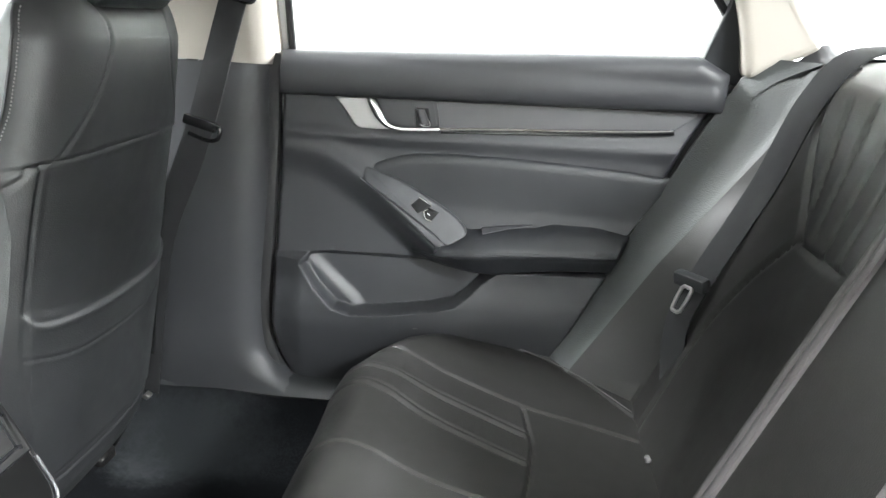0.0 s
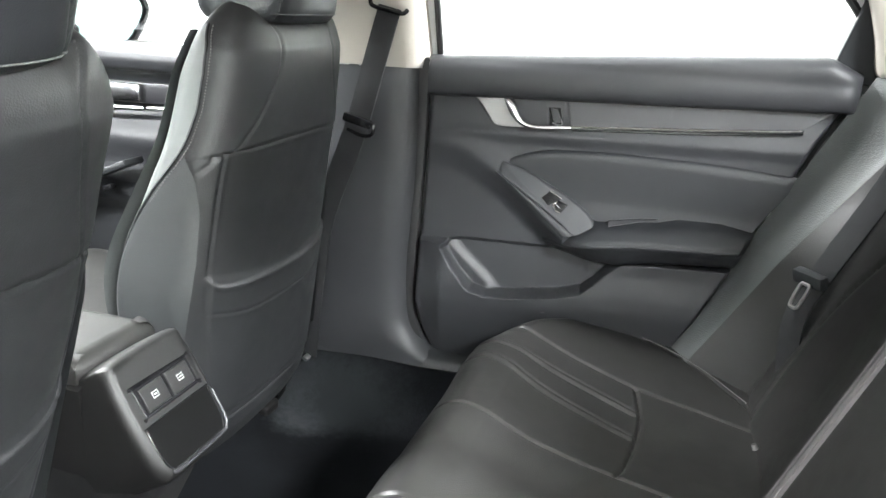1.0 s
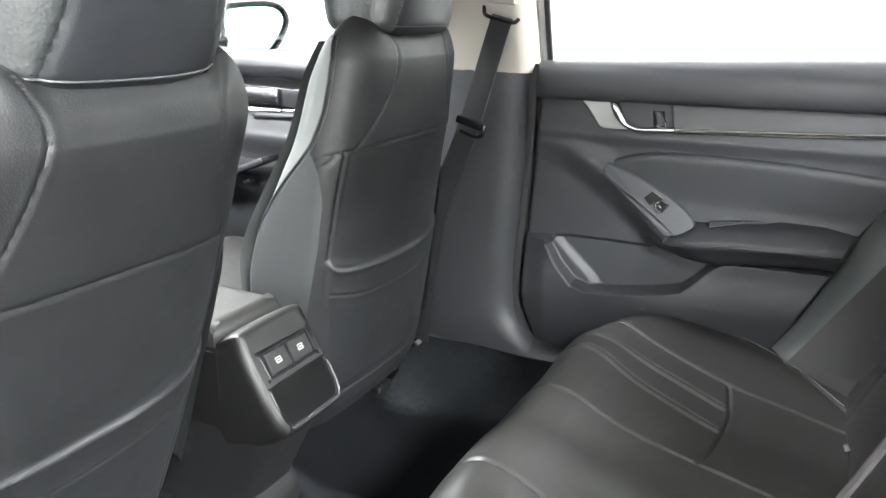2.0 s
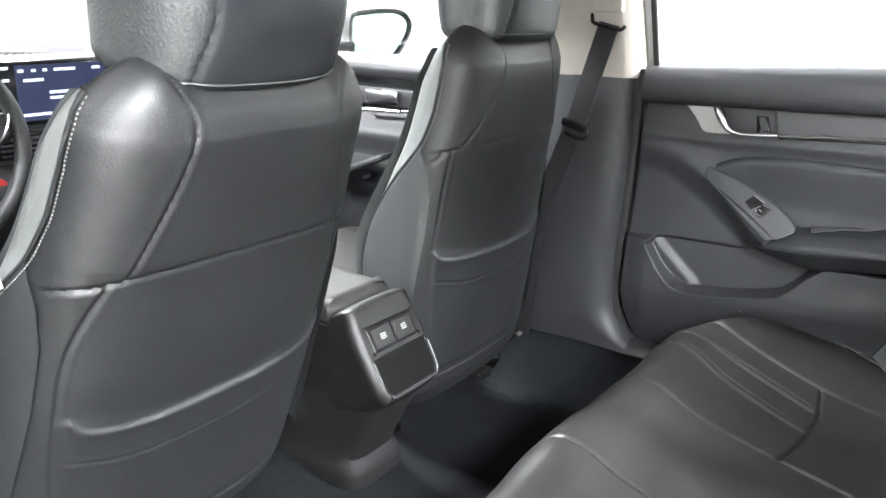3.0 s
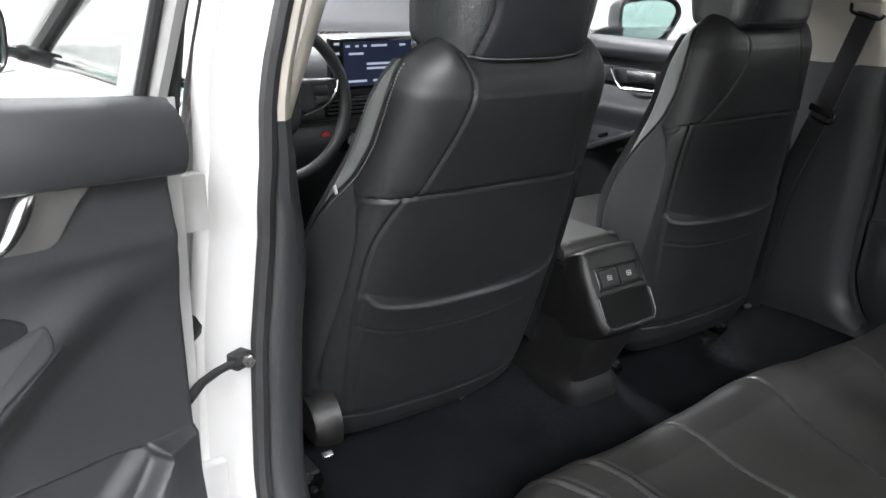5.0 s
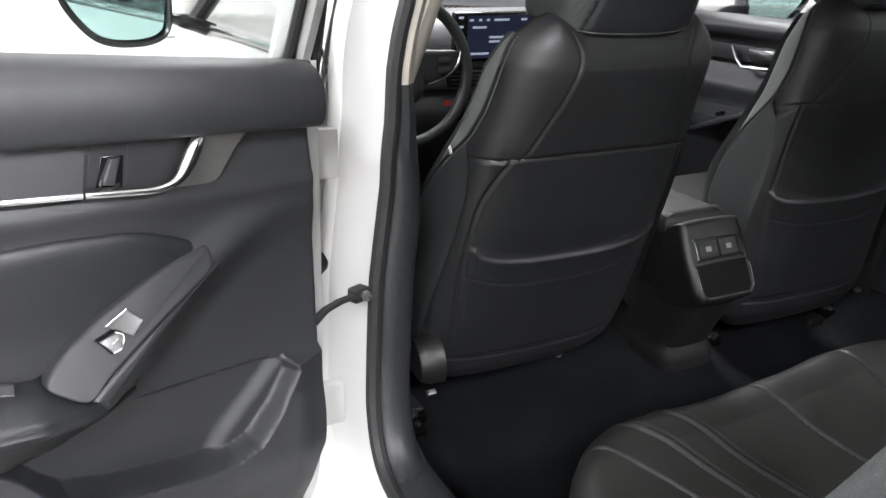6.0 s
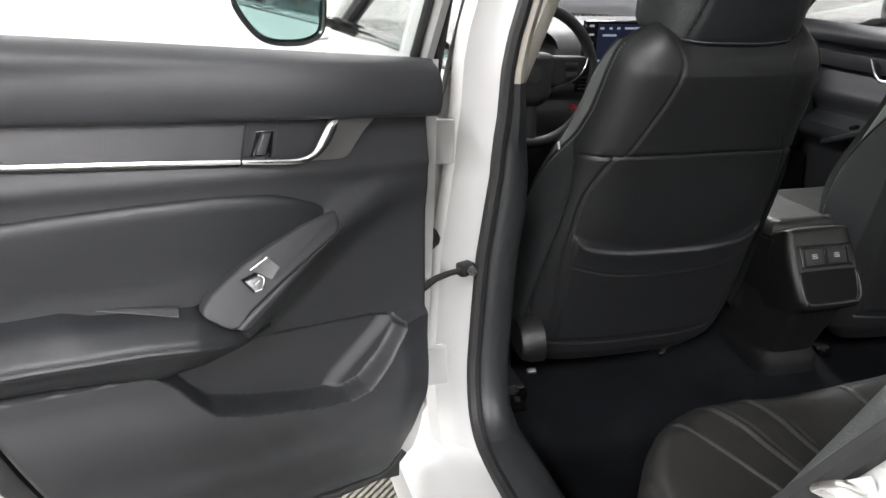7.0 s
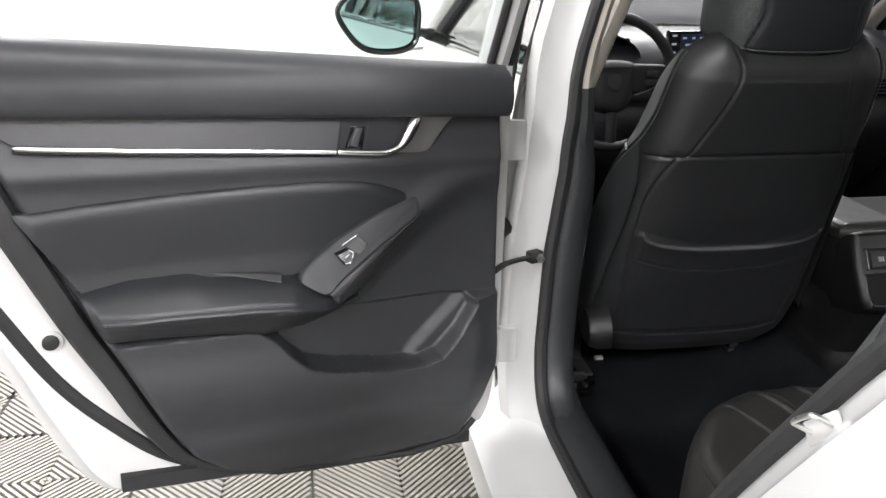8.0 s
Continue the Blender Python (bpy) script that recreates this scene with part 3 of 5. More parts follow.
    part("frame_seal", put(tube([(a, frame_y(a, b) + 0.030, b) for a, b in ((-0.338, 0.78), (-0.340, 0.92), (-0.334, 1.05), (-0.330, 1.20), (-0.318, 1.32))], 0.009, 8, up=(0, 1, 0))), RUBBER, door, "black rubber strip on the door edge")
    fl = [(-0.300, 0.94), (-0.300, 1.05), (-0.296, 1.20), (-0.27, 1.30), (-0.10, 1.345), (0.15, 1.325), (0.33, 1.24), (0.47, 1.12), (0.565, 0.985)]
    fl = np.array(fl)
    fc = curve(fl, 60)
    part("window_frame", put(tube([(a, frame_y(a, b) + 0.02, b) for a, b in fc], 0.026, 8, 1.0, up=(0, 1, 0))), WHITE_PAINT, door, "white painted window frame")
    part("frame_trim", put(tube([(a, frame_y(a, b) - 0.004, b) for a, b in inset_ring(fc, 0.020)], 0.007, 8, 1.0, up=(0, 1, 0))), RUBBER, door, "black rubber window channel")
    pane_line = [(-0.29, 0.955), (-0.29, 1.2), (-0.25, 1.29), (-0.10, 1.33), (0.15, 1.31), (0.32, 1.23), (0.44, 1.13), (0.47, 0.99)]
    bm = bmesh.new()
    a_ring = [bm.verts.new((a, frame_y(a, b), b)) for a, b in pane_line]
    b_ring = [bm.verts.new((a, frame_y(a, b) + 0.004, b)) for a, b in pane_line]
    bm.faces.new(a_ring), bm.faces.new(b_ring)
    for j in range(len(pane_line)):
        k = (j + 1) % len(pane_line)
        bm.faces.new((a_ring[j], a_ring[k], b_ring[k], b_ring[j]))
    pane = part("window_pane", put(bm), GLASS, door, "clear glass pane, wound up", smooth=False)
    pane.visible_shadow = False
    part("belt_seal", put(tube([(a, frame_y(a, b) - 0.006, b) for a, b in belt], 0.006, 6, up=(0, 1, 0))), RUBBER, door)
    tri = [(0.442, 0.980), (0.560, 0.965), (0.530, 1.06), (0.503, 1.13), (0.475, 1.18), (0.462, 1.165), (0.470, 1.11)]
    part("quarter_trim", put(pillow(np.array(tri), lambda a, b, h: Vector((a, frame_y(a, b) - 0.012 - h, b)), 0.008, 0.004, back=0.03)), PLASTIC, door, "black triangular quarter trim")
    loop = curve([(b, a) for a, b in PANEL_FRONT[::-1]] + [(b, a) for a, b in PANEL_REAR], 120)
    gap = [float(np.interp(b, [0.36, 0.42, 0.50, 0.80], [0.004, 0.012, 0.016, 0.019])) if a > 0.1 else (0.006 if side < 0 else 0.014) for a, b in loop]
    ring = [inset_ring(loop, -g)[i] for i, g in enumerate(gap)]
    keep = [i for i in range(1, len(loop) - 1) if side > 0 or loop[i][0] > -0.27]
    part("trim_gasket", put(tube([side_point(*ring[i], 0.000) for i in keep], [gap[i] * 1.05 for i in keep], 8, 0.8, up=(0, 1, 0))), RUBBER, door, "black rubber gasket round the trim")
    return door


HINGE = Matrix.Translation((-0.3776, -0.8864, 0.6226)) @ pose(0, 0, 0, 0, 0, -70.51) @ pose(0, 0, 0, 0.65) @ pose(0, 0, 0, 0, -2.22) @ Matrix.Translation((0.36, 0.86, -0.6))
build_door(1, Matrix.Identity(4), "closed white rear car door with charcoal trim and chrome strip")
build_door(-1, HINGE, "wide open white rear car door with charcoal trim and chrome strip")


# ---- car body ----
car = thing("sedan", (0, 0, 0.2), "white sedan body shell with black rubber door seals", "car")
# the rear door opening, seen from the side: a line of (x, z), from the belt in front, down, along the sill and up behind
OPENING = curve([(-0.27, 1.36), (-0.305, 1.22), (-0.322, 1.05), (-0.328, 0.95), (-0.334, 0.80), (-0.336, 0.62), (-0.332, 0.47), (-0.312, 0.380), (-0.26, 0.338), (-0.16, 0.328),
                 (0.04, 0.335), (0.17, 0.365), (0.25, 0.43), (0.32, 0.55), (0.395, 0.68), (0.47, 0.80), (0.545, 0.92), (0.59, 1.01), (0.55, 1.12), (0.44, 1.24), (0.28, 1.33), (0.10, 1.365), (-0.12, 1.372)], 132, True)


def seal_y(z):
    return float(np.interp(z, [0.30, 0.45, 0.65, 0.85, 0.97, 1.10, 1.36], [0.79, 0.797, 0.797, 0.783, 0.765, 0.732, 0.64]))


# the open side's front edge, as it stands, is a little further forward and inward
OPENING_LEFT = np.array([(a - 0.010 * float(np.clip((-0.22 - a) / 0.06, 0, 1)) * float(np.interp(b, [0.36, 0.48, 0.95, 1.05], [0.0, 1.0, 1.0, 0.6])), b) for a, b in OPENING])


def opening_y(side, a, b):
    """The door seal's distance from the car's middle."""
    inward = float(np.interp(b, [0.34, 0.50, 0.62, 0.80, 0.90, 1.02, 1.2], [0.0, 0.012, 0.017, 0.026, 0.022, 0.006, 0.0])) * float(np.clip(-a / 0.25, 0, 1))
    return seal_y(b) - (inward if side < 0 else 0.0)


def strip(side, bands, line=OPENING, closed=True, span=None):
    """A band round the door opening: bands of (offset outwards, y added outwards)."""
    rows = []
    line = OPENING_LEFT if side < 0 else line
    for o, dy in bands:
        ring = inset_ring(line, -o)
        rows.append([(a, side * (opening_y(side, a0, b0) + (dy * float(np.interp(b0, [0.74, 0.957], [1.0, 0.5])) if dy < 0 else dy)), b) for (a, b), (a0, b0) in zip(ring, line)])
    if span is not None:
        rows = [[r[i] for i in span] for r in rows]
    return grid_mesh(rows, closed=closed)


N_BACK = max(i for i, p in enumerate(OPENING) if p[0] > 0.3 and p[1] < 0.99) + 1
N_FRONT = next(i for i, p in enumerate(OPENING) if p[1] < 0.957)
for side in (-1, 1):
    part("door_seal", tube([(a, side * opening_y(side, a, b), b) for a, b in (OPENING if side > 0 else OPENING_LEFT)], 0.012, 8, closed=True, up=(0, 1, 0)), RUBBER, car, "black rubber door seal")
    if side < 0:
        part("door_jamb", strip(side, [(0.004, -0.004), (0.012, 0.002), (0.030, 0.012), (0.048, 0.034), (0.056, 0.055), (0.085, 0.066)]), WHITE_PAINT, car, "white painted door jamb")
    TRIM_BANDS = [(0.006, -0.010), (-0.004, -0.022), (-0.006, -0.040), (0.004, -0.062), (0.022, -0.075), (0.06, -0.080)]
    if side < 0:
        part("pillar_edge_trim", strip(side, TRIM_BANDS, closed=False, span=range(N_FRONT + 1)), BEIGE, car, "beige plastic edge of the upper pillar trim")
    part("opening_trim", strip(side, TRIM_BANDS, closed=False, span=list(range(N_FRONT, N_BACK))), PLASTIC, car, "charcoal plastic trim round the opening")


def half_skin(side, pts_of):
    return grid_mesh([[Vector((x, side * y, z)) for x, y, z in row] for row in pts_of])


def prism(outline, y_of, thick, side=1):
    """A plate from an (x, z) outline, set at y = side * y_of(x, z), thick outwards."""
    bm = bmesh.new()
    a = [bm.verts.new((x, side * y_of(x, z), z)) for x, z in outline]
    b = [bm.verts.new((x, side * (y_of(x, z) + thick), z)) for x, z in outline]
    n = len(a)
    bm.faces.new(a), bm.faces.new(b)
    for j in range(n):
        bm.faces.new((a[j], a[(j + 1) % n], b[(j + 1) % n], b[j]))
    return bm


n_open = len(OPENING)
rear_arc = [i for i in range(n_open) if OPENING[i][0] > 0.10 and OPENING[i][1] < 1.0]
for side in (-1, 1):
    # quarter panel: the outer skin behind the opening
    ring = inset_ring(OPENING, -0.085)
    rows = []
    for k in np.linspace(0, 1, 14):
        row = []
        for i in rear_arc:
            a, b = ring[i]
            bx, bz = 2.35, float(np.interp(b, [0.3, 0.9, 1.3], [0.45, 0.95, 1.02]))
            x, z = a + (bx - a) * k, b + (bz - b) * k
            y = seal_y(OPENING[i][1]) + 0.066 + 0.035 * math.sin(min(1, k * 6) * math.pi / 2) * (1 if b < 0.95 else 0.3) - 0.16 * k * k - 0.35 * max(0, z - 0.98) * min(1, k * 8)
            row.append((x, y, z))
        rows.append(row)
    part("quarter_panel", half_skin(side, rows), WHITE_PAINT, car, "white painted rear quarter panel")
    # sill
    prof = [(0.710, 0.295), (0.725, 0.334), (0.770, 0.338), (0.80, 0.346), (0.84, 0.338), (0.885, 0.322), (0.920, 0.290), (0.922, 0.215), (0.86, 0.17), (0.70, 0.17)]
    part("sill", grid_mesh([[(x, side * y, z - 0.03 * (1 if y > 0.78 else 0)) for y, z in prof] for x in np.linspace(-1.75, 0.34, 24)], closed=True, caps=True), WHITE_PAINT, car, "white painted body sill")
    part("sill_plate", grid_mesh([[(x, side * y, z) for y, z in ((0.680, 0.18), (0.690, 0.29), (0.704, 0.326), (0.725, 0.3415), (0.765, 0.3435), (0.785, 0.334))] for x in np.linspace(-1.6, 0.30, 30)]), PLASTIC, car, "charcoal plastic sill plate")
    # upper body: A pillar, roof rail, C pillar as one painted rail
    rail = curve([(-1.75, 0.78, 0.93), (-1.35, 0.70, 1.17), (-0.95, 0.63, 1.35), (-0.35, 0.605, 1.425), (0.2, 0.60, 1.42), (0.65, 0.59, 1.33), (1.15, 0.60, 1.10), (1.45, 0.62, 0.98)], 50)
    part("roof_rail", tube([(x, side * y, z) for x, y, z in rail], 0.045, 10, 1.0, up=(0, 1, 0)), WHITE_PAINT, car, "white painted roof rail")
    inner = curve([(-1.70, 0.74, 0.93), (-1.33, 0.66, 1.15), (-0.95, 0.58, 1.32), (-0.35, 0.555, 1.39), (0.2, 0.55, 1.385), (0.62, 0.54, 1.30)], 50)
    part("pillar_trim", tube([(x, side * y, z) for x, y, z in inner], 0.042, 10, 1.0, up=(0, 1, 0)), BEIGE, car, "beige plastic pillar trim")
    # B pillar
    rear_edge = -0.300 if side > 0 else -0.346
    back = 0.07 if side > 0 else 0.042
    fwd = 0.0 if side > 0 else -0.03
    rows_low, rows_up = [], []
    for z in list(np.linspace(0.30, 0.42, 14)) + list(np.linspace(0.45, 0.945, 22)):
        flare = 0.16 * max(0.0, (0.42 - z) / 0.12) ** 2.6
        e = rear_edge - 0.016 * math.exp(-((z - 0.52) / 0.15) ** 2) + flare
        y = 0.708 + 0.020 * max(0, (z - 0.6)) - 0.010 * max(0, 0.45 - z) / 0.15
        rows_low.append([(x, side * yy, z) for x, yy in ((-0.60 + fwd, y + 0.06), (-0.575 + fwd, y + 0.02), (-0.54 + fwd, y + 0.004), (-0.48, y), (-0.42, y), (e - 0.075, y + 0.001), (e - 0.048, y + 0.004), (e - 0.028, y + 0.012), (e - 0.012, y + 0.025), (e - 0.003, y + 0.6 * back), (e, y + back))])
    part("pillar_lower_trim", grid_mesh(rows_low), PLASTIC_SOFT, car, "charcoal plastic centre pillar trim")
    for z in np.linspace(0.947, 1.38, 18):
        y = (0.713 if side > 0 else 0.697) - 0.36 * (z - 0.95)
        e = rear_edge + 0.004 + (0.05 * (z - 0.95) if side < 0 else 0)
        rows_up.append([(x, side * yy, z) for x, yy in ((-0.585 + fwd, y + 0.06), (-0.56 + fwd, y + 0.02), (-0.53 + fwd, y + 0.004), (-0.47, y), (-0.40, y - 0.002), (e - 0.045, y + 0.001), (e - 0.02, y + 0.012), (e - 0.006, y + 0.030), (e, y + back))])
    part("pillar_upper_trim", grid_mesh(rows_up), BEIGE, car, "beige plastic upper centre pillar trim")
    # outer B pillar between the doors
    part("pillar_skin", half_skin(side, [[(-0.418, seal_y(z) + 0.066, z), (-0.445, seal_y(z) + 0.05, z), (-0.45, seal_y(z) - 0.02, z)] for z in np.linspace(0.32, 1.36, 24)]), WHITE_PAINT, car)
    # C pillar trim
    cp = curve([(0.518, 0.990), (0.552, 1.004), (0.585, 1.020), (0.626, 1.044), (0.603, 1.080), (0.577, 1.116), (0.52, 1.20), (0.45, 1.30), (0.36, 1.34), (0.42, 1.22), (0.474, 1.111), (0.498, 1.05)], 72, True)
    part("rear_pillar_trim", pillow(cp, lambda a, b, h: Vector((a, side * (0.718 - 0.25 * (b - 1.0) - h), b)), 0.014, 0.016, 5, back=0.03), BEIGE, car, "beige plastic rear pillar trim")
    part("side_trim", prism([(0.30, 0.44), (0.40, 0.60), (0.50, 0.85), (0.535, 0.985), (0.60, 1.005), (0.645, 1.030), (0.75, 1.01), (1.10, 0.99), (1.10, 0.40)], lambda x, z: 0.752 - 0.05 * max(0, z - 0.9), 0.03, side), PLASTIC, car, "charcoal side trim behind the door")
    # trim that sweeps from the pillar's foot over to the shelf
    foot = curve([(0.505, 0.735, 0.960), (0.525, 0.722, 0.988), (0.575, 0.712, 1.004), (0.628, 0.702, 1.050), (0.655, 0.700, 1.040), (0.690, 0.698, 1.024), (0.80, 0.690, 1.016)], 30)
    inner_line = curve([(0.530, 0.700, 0.955), (0.560, 0.690, 0.985), (0.600, 0.668, 1.010), (0.640, 0.640, 1.030), (0.690, 0.600, 1.036), (0.740, 0.560, 1.036), (0.82, 0.52, 1.030)], 30)
    part("shelf_end_trim", grid_mesh([[(x, side * y, z) for x, y, z in (np.array(a) * (1 - u) + np.array(b) * u - (0, 0, 0.016 * math.sin(math.pi * u)) for u in np.linspace(0, 1, 8))] for a, b in zip(foot, inner_line)]), PLASTIC_SOFT, car, "grey trim between the pillar and the shelf")
part("roof_skin", grid_mesh([[(x, y, 1.445 - 0.09 * (y / 0.6) ** 2 * 0.5 - 0.055 * ((x + 0.1) / 0.8) ** 2) for y in np.linspace(-0.60, 0.60, 16)] for x in np.linspace(-0.95, 0.70, 18)]), WHITE_PAINT, car, "white painted roof")
part("headliner", grid_mesh([[(x, y, 1.405 - 0.09 * (y / 0.6) ** 2 * 0.5 - 0.055 * ((x + 0.1) / 0.8) ** 2) for y in np.linspace(-0.56, 0.56, 16)] for x in np.linspace(-0.95, 0.68, 18)]), HEADLINER, car, "beige fabric headliner")
ws = part("windscreen", grid_mesh([[(-0.97 - 0.80 * u + 0.05 * (y / 0.6) ** 2, y * (1 + 0.25 * u), 1.375 - 0.03 * (y / 0.6) ** 2 - 0.44 * u) for y in np.linspace(-0.57, 0.57, 14)] for u in np.linspace(0, 1, 8)]), GLASS, car, "clear windscreen")
ws.visible_shadow = False
rw = part("rear_window", grid_mesh([[(0.70 + 0.66 * u, y * (1 + 0.08 * u), 1.355 - 0.03 * (y / 0.6) ** 2 - 0.34 * u) for y in np.linspace(-0.56, 0.56, 14)] for u in np.linspace(0, 1, 8)]), GLASS_TINT, car, "tinted rear window")
rw.visible_shadow = False
part("parcel_shelf", box(0.68, 1.40, -0.66, 0.66, 1.005, 1.025, 0.006), CARPET, car, "charcoal parcel shelf")
part("boot_lid", grid_mesh([[(1.34 + u, y, 1.02 - 0.06 * u - 0.5 * max(0, u - 0.85)) for y in np.linspace(-0.72, 0.72, 6)] for u in np.linspace(0, 1.0, 10)]), WHITE_PAINT, car)
part("bonnet", grid_mesh([[(-1.78 - u, y, 0.925 - 0.12 * u * u - 0.05 * (y / 0.8) ** 2) for y in np.linspace(-0.86, 0.86, 14)] for u in np.linspace(0, 1.1, 10)]), WHITE_PAINT, car, "white painted bonnet")
part("bulkhead", box(-1.78, -1.70, -0.80, 0.80, 0.2, 0.90, 0), PLASTIC, car)
part("rear_bulkhead", box(0.95, 1.0, -0.70, 0.70, 0.2, 0.97, 0), PLASTIC, car)

for wx in (-1.98, 0.92):
    for side in (-1, 1):
        wheel_part = part("wheel", tube([(wx, side * 0.70, 0.33), (wx, side * 0.87, 0.33)], 0.20, 28), STEEL, car, "alloy road wheel")
        part("tyre", tube([(wx + 0.265 * math.cos(q), side * 0.785, 0.33 + 0.265 * math.sin(q)) for q in np.linspace(0, 2 * math.pi, 40, endpoint=False)], 0.078, 10, 1.25, closed=True, up=(0, 1, 0)), RUBBER, wheel_part, "black rubber tyre")

# carpet, one sheet with the tunnel in it
xs, ys = np.linspace(-1.70, 0.45, 90), np.linspace(-0.73, 0.73, 80)


def carpet_z(x, y):
    z = 0.185 + 0.100 * math.exp(-(abs(y) / 0.16) ** 4)
    z += 0.055 * max(0.0, min(1.0, (-0.42 - x) / 0.25)) * (1 if x > -1.2 else 1)
    z += 0.12 * max(0, (abs(y) - 0.60) / 0.085) ** 2 + 0.35 * max(0.0, (-1.35 - x))
    if abs(y) > 0.6 and x > -1.35:
        z = min(z, 0.312)
    return z + 0.003 * noise.noise(Vector((x * 9, y * 9, 0)))


part("carpet", grid_mesh([[(x, y, carpet_z(x, y)) for y in ys] for x in xs]), CARPET, car, "worn charcoal carpet with light dust and lit patches painted in")
part("floor_pan", box(-1.75, 0.5, -0.72, 0.72, 0.14, 0.17, 0), RUBBER, car)


# ---- door hardware on the open side ----
strap = thing("door_check_strap", (-0.34, -0.81, 0.63), "black steel door check strap bolted to the white jamb", "door stop")
part("arm", tube([(-0.331, -0.812, 0.643), (-0.310, -0.850, 0.646), (-0.285, -0.880, 0.649), (-0.250, -0.908, 0.650)], 0.0075, 8, 0.55), RUBBER, strap)
part("bracket", moved(box(-0.010, 0.010, -0.014, 0.014, -0.011, 0.011, 0.003), pose(-0.333, -0.812, 0.643, 0, 0, 25)), RUBBER, strap)
part("bolt", moved(tube([(0, 0, 0), (0.012, 0, 0)], 0.008, 6), pose(-0.328, -0.804, 0.643)), STEEL, strap, "steel bolt head")
for hz in (0.86, 0.46):
    part("hinge", joined(moved(box(-0.010, 0.010, -0.022, 0.022, -0.036, 0.036, 0.004), pose(-0.345, -0.858, hz)), moved(box(-0.014, 0.014, -0.010, 0.010, -0.034, 0.034, 0.005), pose(-0.340, -0.880, hz, 0, 0, -35)),
                         tube([(-0.338, -0.880, hz - 0.04), (-0.338, -0.880, hz + 0.04)], 0.008, 10)), WHITE_PAINT, car, "white painted steel door hinge")
grommet = thing("cable_grommet", (-0.33, -0.885, 0.66), "ribbed black rubber cable sleeve between body and door", "cable")
part("sleeve", tube([(-0.355, -0.872, 0.70), (-0.335, -0.893, 0.69), (-0.31, -0.915, 0.675)], [0.024, 0.020, 0.022], 10), RUBBER, grommet)
striker = thing("door_striker", (0.49, -0.83, 0.78), "bright steel door striker loop on the white jamb", "striker")
A, B, OUT = Vector((0.480, -0.797, 0.784)), Vector((0.504, -0.797, 0.806)), Vector((-0.007, -0.016, 0.007))
part("plate", moved(box(-0.026, 0.026, -0.002, 0.002, -0.011, 0.011, 0.002), pose(*((A + B) / 2 + Vector((0, 0.001, 0))), 0, -43, 0)), WHITE_PAINT, striker)
part("loop", tube(curve([A, A + 0.8 * OUT, A + OUT + 0.12 * (B - A), (A + B) / 2 + 1.05 * OUT, B + OUT - 0.12 * (B - A), B + 0.8 * OUT, B], 30), 0.0027, 8), STEEL, striker)


